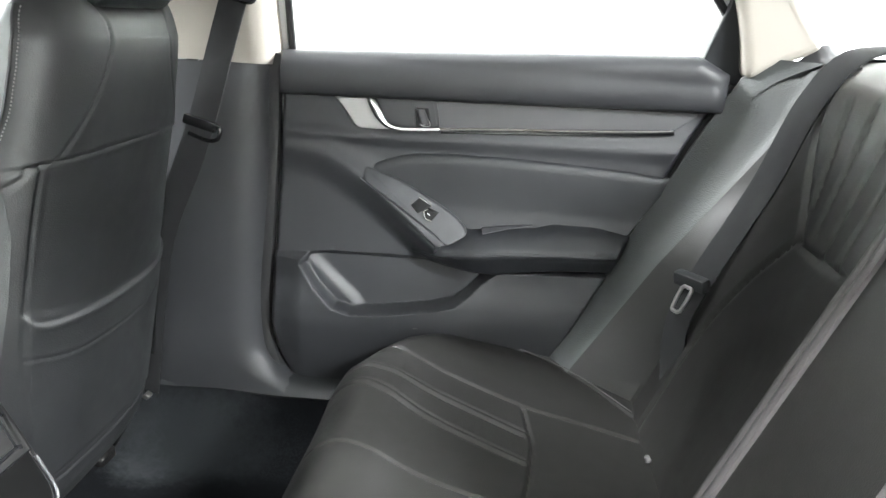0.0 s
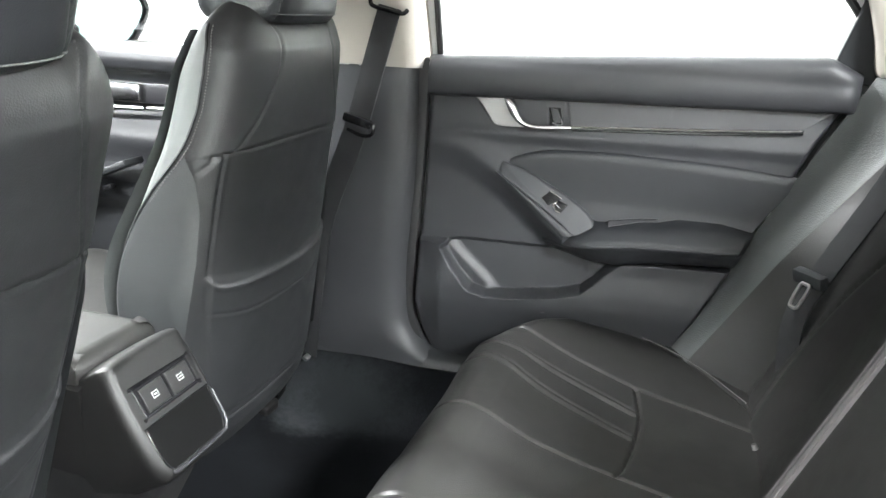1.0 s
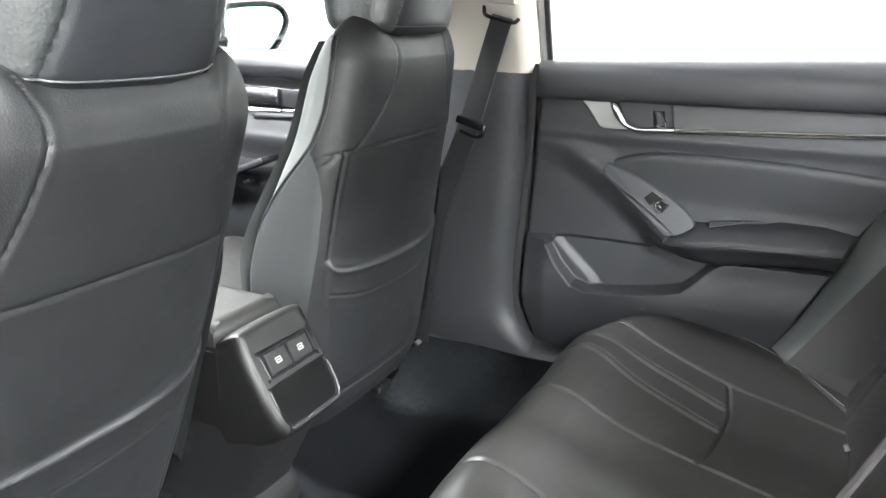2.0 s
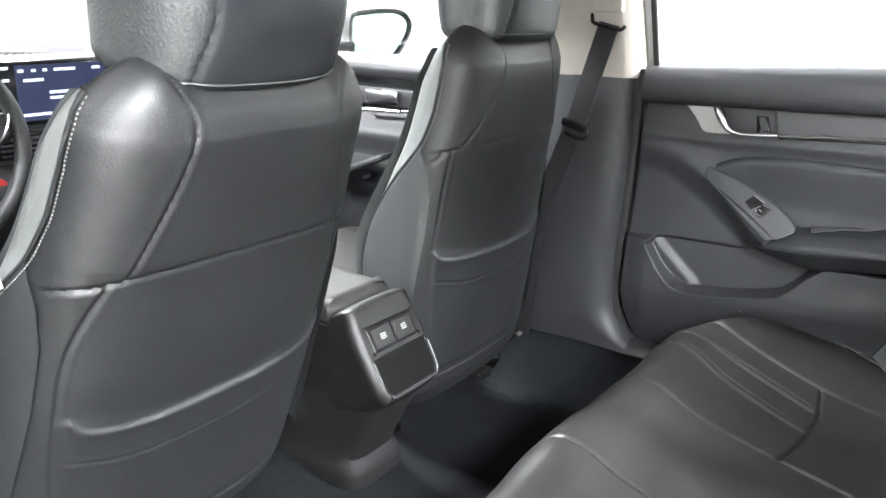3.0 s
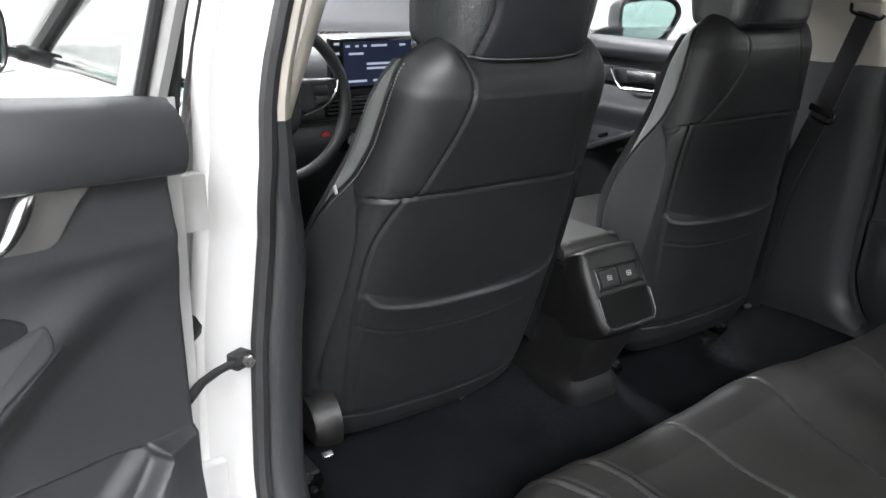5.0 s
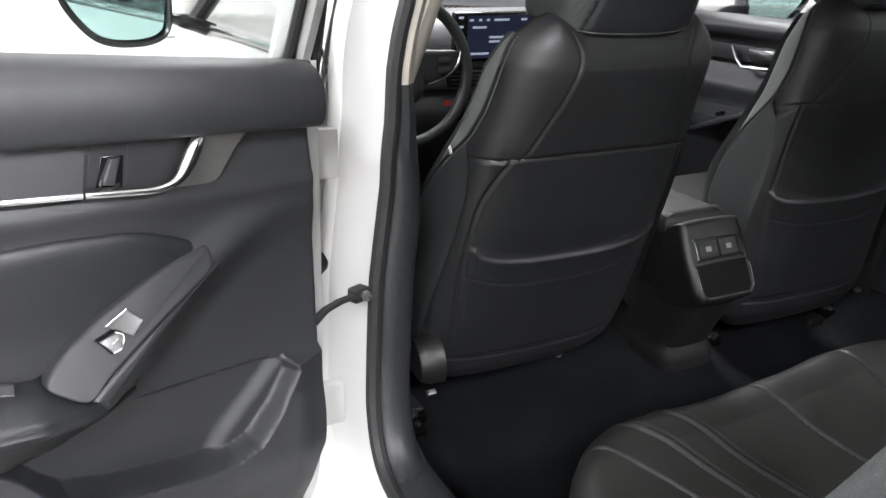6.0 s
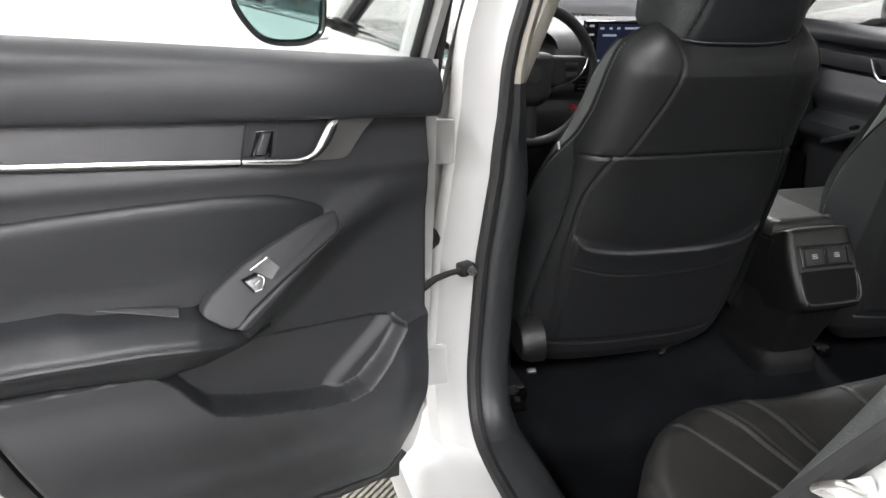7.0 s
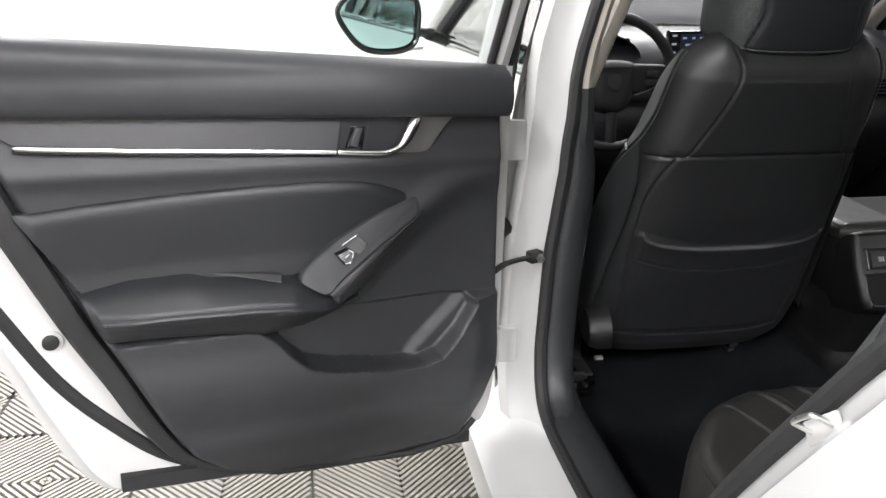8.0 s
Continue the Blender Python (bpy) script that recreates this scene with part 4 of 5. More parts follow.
# ---- front doors ----
def build_front_door(side):
    d = thing("car_door", (-0.54, side * 0.86, 0.32), "closed white front car door with charcoal trim", "car door", group="front doors")
    skin = []
    for x in np.linspace(-0.425, -1.70, 24):
        skin.append([(x, side * (0.80 + 0.075 * math.sin(u * math.pi * 0.9 + 0.25) + 0.012), 0.31 + (0.645 - 0.03 * (-0.425 - x)) * u) for u in np.linspace(0, 1, 14)])
    part("skin", grid_mesh(skin), WHITE_PAINT, d, "white painted outer skin")
    rows = []
    for z in np.linspace(0.34, 0.945, 60):
        X = np.linspace(-0.60, -1.55, 70)
        v = 0.02 * np.exp(-((z - 0.92) / 0.05) ** 2) - 0.014 * np.exp(-((z - 0.845) / 0.030) ** 2) + 0.03 * np.exp(-((z - 0.74) / 0.04) ** 2)
        v = v + 0.055 * np.clip((0.68 - z) / 0.03, 0, 1) * np.clip((z - 0.56) / 0.05, 0, 1) - 0.01
        rows.append([(x, side * (0.735 - vv), z) for x, vv in zip(X, np.broadcast_to(v, X.shape))])
    part("trim_panel", grid_mesh(rows), PLASTIC_SOFT, d)
    part("top_roll", grid_mesh([[(x, side * (0.722 - 0.028 * math.sin(q) + 0.03 * max(0, q - 1.5)), 0.895 + 0.055 * (1 - math.cos(q)) / 2 + 0.012 * max(0, min(1, q - 1)) ) for q in np.linspace(0, 2.6, 14)] for x in np.linspace(-0.60, -1.50, 20)]), PLASTIC_SOFT, d)
    part("decor_strip", box(-1.45, -0.62, min(side * 0.718, side * 0.736), max(side * 0.718, side * 0.736), 0.825, 0.872, 0.005), SATIN, d)
    hx = -1.105
    part("inner_handle", tube([(hx - 0.02, side * 0.702, 0.868), (hx + 0.005, side * 0.700, 0.832), (hx + 0.03, side * 0.700, 0.812), (hx + 0.16, side * 0.706, 0.816)], 0.006, 8), CHROME, d, "bright satin chrome pull handle")
    part("bright_strip", tube([(-0.94, side * 0.711, 0.817), (-0.62, side * 0.713, 0.826)], 0.004, 8), CHROME, d)
    part("lock_plate", box(hx + 0.04, hx + 0.15, min(side * 0.704, side * 0.725), max(side * 0.704, side * 0.725), 0.830, 0.868, 0.004), CHROME, d, "bright brushed lock plate")
    part("switch_panel", moved(box(-0.13, 0.13, -0.035, 0.035, -0.008, 0.008, 0.005), pose(-1.07, side * 0.665, 0.655, 0, -22, 0)), PLASTIC, d)
    for k in range(3):
        part("window_switch", moved(box(-0.012, 0.012, -0.010, 0.010, -0.006, 0.006, 0.003), pose(-1.10 + 0.04 * k, side * 0.665, 0.669 - 0.016 * k, 0, -22, 0)), CHROME if k == 1 else PIANO, d)
    fr = curve([(-0.46, 0.94), (-0.45, 1.15), (-0.46, 1.34), (-0.80, 1.355), (-1.05, 1.28), (-1.35, 1.12), (-1.62, 0.93)], 40)
    yf = lambda z: 0.785 - 0.42 * max(0, z - 0.93)
    part("window_frame", tube([(a, side * yf(b), b) for a, b in fr], 0.024, 8, up=(0, 1, 0)), RUBBER, d, "black window frame")
    part("frame_skin", tube([(a, side * (yf(b) + 0.026), b) for a, b in inset_ring(fr, 0.0)[:14]], 0.018, 8, up=(0, 1, 0)), WHITE_PAINT, d)
    part("belt_moulding", tube([(-0.44, side * 0.806, 0.962), (-1.05, side * 0.808, 0.945), (-1.55, side * 0.812, 0.925)], 0.010, 8), CHROME, d, "bright window moulding")
    bm = bmesh.new()
    bm.faces.new([bm.verts.new((a, side * yf(b), b)) for a, b in fr])
    bmesh.ops.solidify(bm, geom=bm.faces[:], thickness=0.004)
    pane = part("window_pane", bm, GLASS, d, "clear glass pane", smooth=False)
    pane.visible_shadow = False
    return d


for side in (-1, 1):
    build_front_door(side)
    m = thing("door_mirror", (-1.27, side * 0.86, 0.90), "black and white door mirror on its arm", "mirror", group="door mirrors")
    face = curve([(-0.105, 0.015), (-0.095, 0.055), (-0.05, 0.072), (0.05, 0.068), (0.092, 0.055), (0.098, 0.0), (0.085, -0.050), (0.03, -0.068), (-0.05, -0.055)], 45, True)
    W = Matrix.Translation((-1.26, side * 1.01, 0.985)) @ Matrix.Scale(1.12, 4) @ pose(0, 0, 0, 0, 0, -side * 14 if side > 0 else 10)
    rows = []
    for k in range(9):
        q = k / 8
        s = math.cos(q * math.pi / 2 * 0.96) ** 0.6
        rows.append([W @ Vector((-0.13 * math.sin(q * math.pi / 2), side * (-a) * s, b * s)) for a, b in face])
    hs = part("housing", grid_mesh(rows, closed=True), PLASTIC if side > 0 else PIANO, m, "dark mirror housing")
    part("rim", tube([W @ Vector((0.0, side * (-a), b)) for a, b in face], 0.006, 8, closed=True, up=(1, 0, 0)), PIANO, m)
    part("mirror_glass", pillow(inset_ring(face, 0.008), lambda a, b, h: W @ Vector((-0.008 + h, side * (-a), b)), 0.002, 0.002, 2), MIRROR, m, "mirror glass")
    part("arm", tube(curve([(-1.29, side * 0.915, 0.965), (-1.31, side * 0.87, 0.955), (-1.32, side * 0.80, 0.930)], 10), [0.020] * 5 + [0.026] * 6, 10, 0.7), PIANO, m)


# ---- dashboard ----
dash = thing("dashboard", (-1.45, 0, 0.5), "black dashboard with a raised centre screen", "dashboard")
rows = []
for y in np.linspace(-0.72, 0.72, 40):
    rows.append([(x, y, z) for x, z in curve([(-1.76, 0.925), (-1.70, 0.944), (-1.58, 0.946), (-1.47, 0.925), (-1.405, 0.870), (-1.378, 0.80), (-1.38, 0.74), (-1.35, 0.68), (-1.39, 0.55), (-1.48, 0.42), (-1.62, 0.38)], 36)])
part("body", grid_mesh(rows), PLASTIC_SOFT, dash)
part("decor_strip", box(-1.392, -1.362, -0.66, 0.66, 0.742, 0.775, 0.008), SATIN, dash)
scr = part("screen", box(-1.375, -1.350, -0.130, 0.160, 0.822, 0.960, 0.006), PIANO, dash, "gloss black screen surround, switched on")
part("display", box(-1.3495, -1.3475, -0.090, 0.125, 0.832, 0.950, 0), SCREEN, scr, "dark blue lit display")
for row, (zz, spans) in enumerate([(0.938, [(-0.085, -0.072), (-0.055, -0.045), (-0.03, -0.02), (-0.005, 0.045), (0.085, 0.105)]), (0.918, [(-0.075, -0.03)]), (0.890, [(-0.02, 0.06)]), (0.878, [(-0.02, 0.075)]), (0.845, [(-0.085, -0.02), (0.0, 0.04)])]):
    for a, b in spans:
        part("display_bar", box(-1.3470, -1.3466, a, b, zz - 0.003, zz + 0.003, 0), SCREEN_INK, scr)
for zz in (0.945, 0.920, 0.895, 0.870, 0.845):
    part("button_mark", box(-1.3495, -1.3490, -0.118, -0.103, zz - 0.003, zz + 0.003, 0), SCREEN_INK, scr)
for side in (-1, 1):
    part("button_mark", box(-1.3495, -1.3490, 0.135, 0.150, 0.94 if side > 0 else 0.85, 0.946 if side > 0 else 0.856, 0), SCREEN_INK, scr)
for c in (-0.075, 0.085, -0.60, 0.60):
    v = part("air_vent", box(-1.380, -1.355, c - 0.07, c + 0.07, 0.752, 0.805, 0.005), PIANO, dash, "slatted black air vent")
    for k in range(4):
        part("vent_slat", box(-1.360, -1.348, c - 0.062, c + 0.062, 0.760 + 0.011 * k, 0.764 + 0.011 * k, 0.001), SATIN, v)
hvac = part("climate_panel", box(-1.375, -1.345, -0.11, 0.12, 0.655, 0.715, 0.008), PIANO, dash, "gloss black climate control panel")
for c in (-0.075, 0.005, 0.085):
    part("climate_knob", tube([(-1.348, c, 0.688), (-1.325, c, 0.688)], 0.020, 18), CHROME, hvac, "ringed climate knob")
part("cluster_hood", grid_mesh([[(-1.39 - 0.16 * u, -0.385 + 0.19 * math.cos(q), 0.870 + 0.088 * math.sin(q)) for q in np.linspace(0.05, math.pi - 0.05, 20)] for u in np.linspace(0, 1, 4)]), PLASTIC_SOFT, dash)
part("instrument_face", box(-1.46, -1.44, -0.54, -0.21, 0.80, 0.93, 0.01), PIANO, dash)

# steering wheel
wheel = thing("steering_wheel", (-1.19, -0.358, 0.80), "black leather steering wheel with grey spoke trim", "steering wheel")
WM = Matrix.Translation((-1.19, -0.358, 0.829)) @ pose(0, 0, 0, 0, -8, 0)
ring = [WM @ Vector((0, 0.182 * math.cos(q), 0.182 * math.sin(q))) for q in np.linspace(0, 2 * math.pi, 60, endpoint=False)]
part("rim", tube(ring, 0.0155, 12, closed=True, up=(1, 0, 0)), LEATHER, wheel)
hub = curve([(-0.065, 0.03), (-0.05, 0.06), (0.05, 0.06), (0.065, 0.03), (0.055, -0.055), (0.02, -0.085), (-0.02, -0.085), (-0.055, -0.055)], 40, True)
part("hub", pillow(hub, lambda a, b, h: WM @ Vector((h - 0.01, a, b)), 0.028, 0.03, 5, back=0.05), RUBBER, wheel)
for sgn in (-1, 1):
    sp_ = part("spoke", pillow(curve([(sgn * 0.05, 0.045), (sgn * 0.11, 0.052), (sgn * 0.172, 0.045), (sgn * 0.175, 0.005), (sgn * 0.12, -0.02), (sgn * 0.055, -0.03)], 30, True), lambda a, b, h: WM @ Vector((h - 0.012, a, b)), 0.016, 0.012, 4, back=0.012), RUBBER, wheel)
    part("spoke_trim", tube([WM @ Vector((0.006, sgn * a, b)) for a, b in curve([(0.165, 0.048), (0.150, 0.01), (0.115, -0.018), (0.065, -0.034)], 16)], 0.003, 8), CHROME, sp_, "satin metal spoke trim")
    for k in range(2):
        part("spoke_button", moved(box(-0.003, 0.003, -0.018, 0.018, -0.008, 0.008, 0.003), WM @ pose(0.006, sgn * 0.115, 0.025 - 0.025 * k)), SATIN, sp_)
part("lower_spoke", tube([WM @ Vector((0.0, 0, -0.07)), WM @ Vector((0.0, 0, -0.175))], 0.016, 10, 0.5), SATIN, wheel)
part("badge", pillow(curve([(-0.018, 0.018), (0.018, 0.018), (0.013, -0.018), (-0.013, -0.018)], 16, True), lambda a, b, h: WM @ Vector((0.019 + h, a, b)), 0.002, 0.002), SATIN, wheel, "plain dark badge")
part("column", tube([WM @ Vector((-0.03, 0, 0)), WM @ Vector((-0.30, 0, 0))], 0.045, 14), PLASTIC, wheel)
part("start_button", tube([(-1.382, -0.146, 0.702), (-1.355, -0.146, 0.702)], 0.013, 16), RED, dash, "round red start button")


# ---- front seats ----
SEAT_Y = 0.375
#            z     rear x  thick  half-width
SEAT_BACK = [(0.300, -0.505, 0.05, 0.195), (0.325, -0.490, 0.08, 0.228), (0.35, -0.480, 0.11, 0.250), (0.43, -0.467, 0.13, 0.262), (0.55, -0.449, 0.145, 0.262), (0.64, -0.435, 0.15, 0.258), (0.72, -0.423, 0.147, 0.254), (0.80, -0.411, 0.140, 0.248),
             (0.86, -0.402, 0.130, 0.240), (0.92, -0.394, 0.126, 0.231), (0.96, -0.389, 0.122, 0.226), (0.99, -0.387, 0.112, 0.220), (1.005, -0.389, 0.106, 0.213), (1.020, -0.391, 0.100, 0.203), (1.038, -0.395, 0.090, 0.185), (1.055, -0.403, 0.072, 0.160), (1.067, -0.415, 0.046, 0.130), (1.072, -0.430, 0.018, 0.08)]
SEAT_BACK = curve(SEAT_BACK, 130)


def seat_seams(crown, corner, height):
    """Sewn lines of a backrest: lines of (across, up), their width and depth. crown: the upper seams' distance from the middle, corner: where they meet the cross seam."""
    seams = [(curve([(-0.245, height - 0.018), (-corner, height), (-0.10, height + 0.008), (0.0, height + 0.010), (0.10, height + 0.008), (corner, height), (0.245, height - 0.018)], 24), 0.0034, 0.0034)]
    for q in (-1, 1):
        seams += [
            (curve([(q * (crown + 0.028), 1.07), (q * (crown + 0.005), 1.04), (q * crown, 1.003), (q * (crown + 0.011), 0.955), (q * (0.6 * crown + 0.4 * corner), 0.906), (q * (corner - 0.015), height + 0.004)], 20), 0.0030, 0.0030),
            (curve([(q * corner, height), (q * 0.198, 0.75), (q * 0.203, 0.65), (q * 0.202, 0.58), (q * 0.190, 0.39)], 16), 0.0034, 0.0032),
            (curve([(q * (corner + 0.012), height - 0.004), (q * 0.208, 0.828), (q * 0.230, 0.798), (q * 0.243, 0.745), (q * 0.248, 0.67), (q * 0.246, 0.58), (q * 0.236, 0.45)], 20), 0.0034, 0.0032),
        ]
    return seams + [
        (curve([(-0.202, 0.589), (-0.11, 0.570), (0.0, 0.565), (0.11, 0.570), (0.202, 0.589)], 16), 0.0026, 0.0020),
        (curve([(-0.195, 0.372), (0.0, 0.368), (0.195, 0.372)], 12), 0.0032, 0.0028),
    ]


# where the facing's sewn edge lies on the flank: height, -1 front to 1 rear
FACING_EDGE = [(0.44, -0.86), (0.62, -0.80), (0.70, -0.68), (0.76, -0.54), (0.81, -0.36), (0.86, -0.16), (0.91, -0.06), (0.96, -0.08), (1.00, -0.20), (1.03, -0.40)]
HEAD_SEAM = np.array(curve([(0.100, 1.02), (0.096, 1.06), (0.086, 1.115), (0.102, 1.19), (0.106, 1.26)], 24))
POCKET_EDGE = curve([(-0.205, 0.652), (-0.190, 0.636), (-0.15, 0.628), (-0.05, 0.622), (0.05, 0.622), (0.15, 0.628), (0.190, 0.636), (0.205, 0.652)], 40)
POCKET_LIP = [tuple(p) for p in POCKET_EDGE] + [(0.204, 0.56), (0.192, 0.385), (-0.192, 0.385), (-0.204, 0.56)]
POCKET_PANEL = [(-0.187, 0.845), (0.0, 0.850), (0.187, 0.845), (0.200, 0.72), (0.205, 0.652), (0.05, 0.622), (-0.05, 0.622), (-0.205, 0.652), (-0.200, 0.72)]


def superloop(cx, cy, hx, hy, n, power, bolster=0.0, taper=0.0):
    """A rounded closed section in plan; bolster pushes the front corners forward, taper narrows the rear."""
    out = []
    for q in np.linspace(0, 2 * math.pi, n, endpoint=False):
        c, s = math.cos(q), math.sin(q)
        a, b = math.copysign(abs(c) ** (2 / power), c), math.copysign(abs(s) ** (2 / power), s)
        x = cx + hx * a
        x -= bolster * abs(b) ** 3 * min(1.0, max(0.0, -2.5 * a))
        out.append((x, cy + hy * b * (1 - taper * (a + 1) / 2)))
    return out


def seat_section(z):
    xr, th, hw = lerp_table(SEAT_BACK, z)
    bol = 0.050 * math.exp(-((z - 0.64) / 0.14) ** 2)
    taper = float(np.interp(z, [0.4, 0.6, 0.8, 1.0], [0.02, 0.10, 0.16, 0.20]))
    return xr, th, hw, bol, taper


def build_front_seat(cy, recline, label):
    """recline: degrees by which the backrest leans back further than the passenger's."""
    seat = thing("car_seat", (-0.75, cy, 0.26), label, "car seat", group="front seats")
    lean = Matrix.Translation((-0.458, 0, 0.488)) @ pose(0, 0, 0, 0, recline, 0) @ Matrix.Translation((0.458, 0, -0.488))
    out = 1 if cy > 0 else -1

    def bput(name, bm, mat, label="", parent=seat):
        return part(name, moved(bm, lean), mat, parent, label)
    seams = seat_seams(0.103, 0.170, 0.835) if recline else seat_seams(0.090, 0.190, 0.844)
    sh = 0.014 if recline else 0.0
    zs = np.concatenate([np.linspace(0.300, 0.985, 240), np.linspace(0.988, 1.072, 32)])
    rows = []
    for z in zs:
        xr, th, hw, bol, taper = seat_section(z)
        pts = np.array(superloop(xr - th / 2, 0.0, th / 2, hw, 300, 3.6, bol, taper))
        Y, Z = pts[:, 1], np.full(len(pts), z)
        back = np.clip((pts[:, 0] - (xr - th * 0.8)) / (th * 0.35), 0, 1)
        d = np.zeros(len(pts))
        for line, w, deep in seams:
            d -= deep * groove(Y, Z, line, w)
            d += 0.0010 * groove(Y, Z, line, w * 2.6)
        d += 0.0038 * bump_in(Y - sh, Z, POCKET_LIP, 0.0035) + 0.0012 * groove(Y - sh, Z - 0.003, POCKET_EDGE - (0, 0.008), 0.004)
        d -= 0.0035 * bump_in(Y, Z, POCKET_PANEL, 0.010) - 0.004 * bump_in(Y, Z, POCKET_PANEL, 0.09)
        d += 0.0022 * np.array([noise.noise(Vector((y * 7, z * 7, 3.1 + out))) for y in Y])
        pts[:, 0] += d * back
        pts[:, 0] -= 0.012 * np.clip(np.abs(Y) / 0.2, 0, 1.2) ** 3 * back
        dip = 0.022 * np.clip((z - 0.992) / 0.06, 0, 1) * smooth_step((0.138 - np.abs(Y)) / 0.050)
        rows.append([(x, cy + y, z - h) for (x, y), h in zip(pts, dip)])
    bput("backrest", grid_mesh(rows, closed=True, caps=True), LEATHER)
    # grey facing on the bolsters (sheen painted in) and the front, sewn along its edge
    for s in (-1, 1):
        side_rows, edge = [], []
        for z in np.linspace(0.60, 1.030, 50):
            xr, th, hw, bol, taper = seat_section(z)
            row = []
            ae = lerp_table(FACING_EDGE, z)[0]
            a0 = math.asin(abs(ae) ** 1.8)
            for q in np.linspace(0.0, 1.0, 12):
                ang = math.pi / 2 + a0 + (math.pi / 2 - 0.06 - a0) * q
                c, sn = math.cos(ang), math.sin(ang)
                a, b = math.copysign(abs(c) ** (2 / 3.6), c), abs(sn) ** (2 / 3.6)
                row.append((xr - th / 2 + th / 2 * a - bol * b ** 3 * min(1.0, max(0.0, -2.5 * a)) - 0.0045 * q, cy + s * (hw * b * (1 - taper * (a + 1) / 2) + 0.0028), z))
            side_rows.append(row)
            edge.append(row[0])
        face = bput("bolster_facing", grid_mesh(side_rows), LEATHER_SHEEN, "grey leather bolster facing, paled by a painted sheen")
        flank = []
        for z in np.linspace(0.40, 0.855, 46):
            xr, th, hw, bol, taper = seat_section(z)
            af = lerp_table(FACING_EDGE, max(z, 0.44))[0]
            ar = float(np.interp(z, [0.40, 0.68, 0.76, 0.81, 0.855], [0.50, 0.50, 0.42, 0.20, af + 0.01]))
            row = []
            for a in np.linspace(ar, af, 12):
                b = (1 - abs(a) ** 3.6) ** (1 / 3.6)
                row.append((xr - th / 2 + th / 2 * a - bol * b ** 3 * min(1.0, max(0.0, -2.5 * a)), cy + s * (hw * b * (1 - taper * (a + 1) / 2) + 0.0018), z))
            flank.append(row)
        # Same leather as the back; the reflected window is in its colour.
        bput("side_panel", grid_mesh(flank), LEATHER_FLANK_LIT, "leather flank of the backrest, window reflection painted as grey")
        bput("piping", tube(edge, 0.0024, 6), LEATHER)
        st = curve(edge, 420)
        off = np.array([0.008, -s * 0.0005, 0])
        bits = [tube([st[i] + off, st[i + 2] + off], 0.0010, 5) for i in range(60, len(st) - 3, 4)]
        tagged(bput("stitching", joined(*bits), THREAD, "pale grey stitching"), kind="stuff")
    front = []
    for z in np.linspace(0.46, 1.02, 40):
        xr, th, hw, bol, taper = seat_section(z)
        front.append([(xr - th - 0.006 - bol * abs(u) ** 3 + 0.012 * (1 - abs(u) ** 3), cy + hw * 0.85 * u, z) for u in np.linspace(-1, 1, 30)])
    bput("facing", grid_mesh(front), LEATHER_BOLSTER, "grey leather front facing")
    # headrest
    head = []
    for d in np.concatenate([np.linspace(0, 0.03, 14), np.linspace(0.034, 0.165, 34), np.linspace(0.169, 0.218, 16)]):
        z, u = 1.032 + d, d / 0.218
        kb = math.sqrt(max(0.0, 1 - (1 - min(1, d / 0.024)) ** 2))
        kt = math.sqrt(max(0.0, 1 - (1 - min(1, (0.218 - d) / 0.055)) ** 2))
        hw = 0.149 + 0.009 * u - 0.020 * (1 - kb) - 0.060 * (1 - kt)
        th = 0.150 + 0.030 * math.sin(math.pi * u) ** 0.8 - 0.034 * (1 - kb) - 0.085 * (1 - kt)
        xc = -0.452 - 0.012 * u
        pts = np.array(superloop(xc, 0, th / 2, hw, 140, 3.0, 0.0, 0.18))
        Y, Z = pts[:, 1], np.full(len(pts), z)
        rear = np.clip((pts[:, 0] - xc) / (th / 2 + 1e-6), 0, 1)
        for s in (-1, 1):
            pts[:, 0] -= 0.004 * rear * groove(Y, Z, HEAD_SEAM * (s, 1), 0.0035)
        pts[:, 0] += 0.0015 * np.array([noise.noise(Vector((y * 16, z * 30, 7.0))) for y in Y]) * rear
        head.append([(x, cy + y, z) for x, y in pts])
    shift = Matrix.Translation((-0.022, 0, 0)) if recline else Matrix.Identity(4)
    bput("headrest", moved(grid_mesh(head, closed=True, caps=True), shift), LEATHER_SOFT, "black leather headrest")
    wrap = []
    for row in head[2:-2]:
        loop = np.array(row)
        c = loop.mean(0)
        seam_y = float(np.interp(c[2], HEAD_SEAM[:, 1], HEAD_SEAM[:, 0]))
        first = int(np.argmax(loop[:35, 1] - cy > seam_y))
        pick = np.linspace(first, 140 - first, 110)
        swell = 1.0 + 0.008 * np.minimum(1, np.minimum(pick - first, 140 - first - pick) / 6)
        ring = np.array([np.interp(pick, np.arange(140), loop[:, k]) for k in range(3)]).T
        wrap.append([tuple(c + (p - c) * (w, w, 1.0)) for p, w in zip(ring, swell)])
    # Wraps the same headrest; the gleam on its sides is painted grey.
    bput("headrest_facing", moved(grid_mesh(wrap), shift), LEATHER_HEAD_LIT, "leather on the headrest's front and sides, open-door light painted grey")
    hem = [tuple(p) for p in np.array(head[6])[[*range(118, 140), *range(0, 23)]] + (0.0015, 0, 0)]
    bput("headrest_hem", moved(tube(hem, 0.0011, 6), shift), LEATHER_BOLSTER, "pale sewn hem under the headrest")
    bput("headrest_collar", moved(box(-0.030, 0.026, -0.075, 0.075, -0.008, 0.008, 0.004), pose(-0.440, cy, 1.064)), PLASTIC)
    for s in (-1, 1):
        bput("headrest_post", tube([(-0.430, cy + s * 0.065, 1.02), (-0.432, cy + s * 0.065, 1.08)], 0.006, 10), CHROME, "bright steel headrest post")
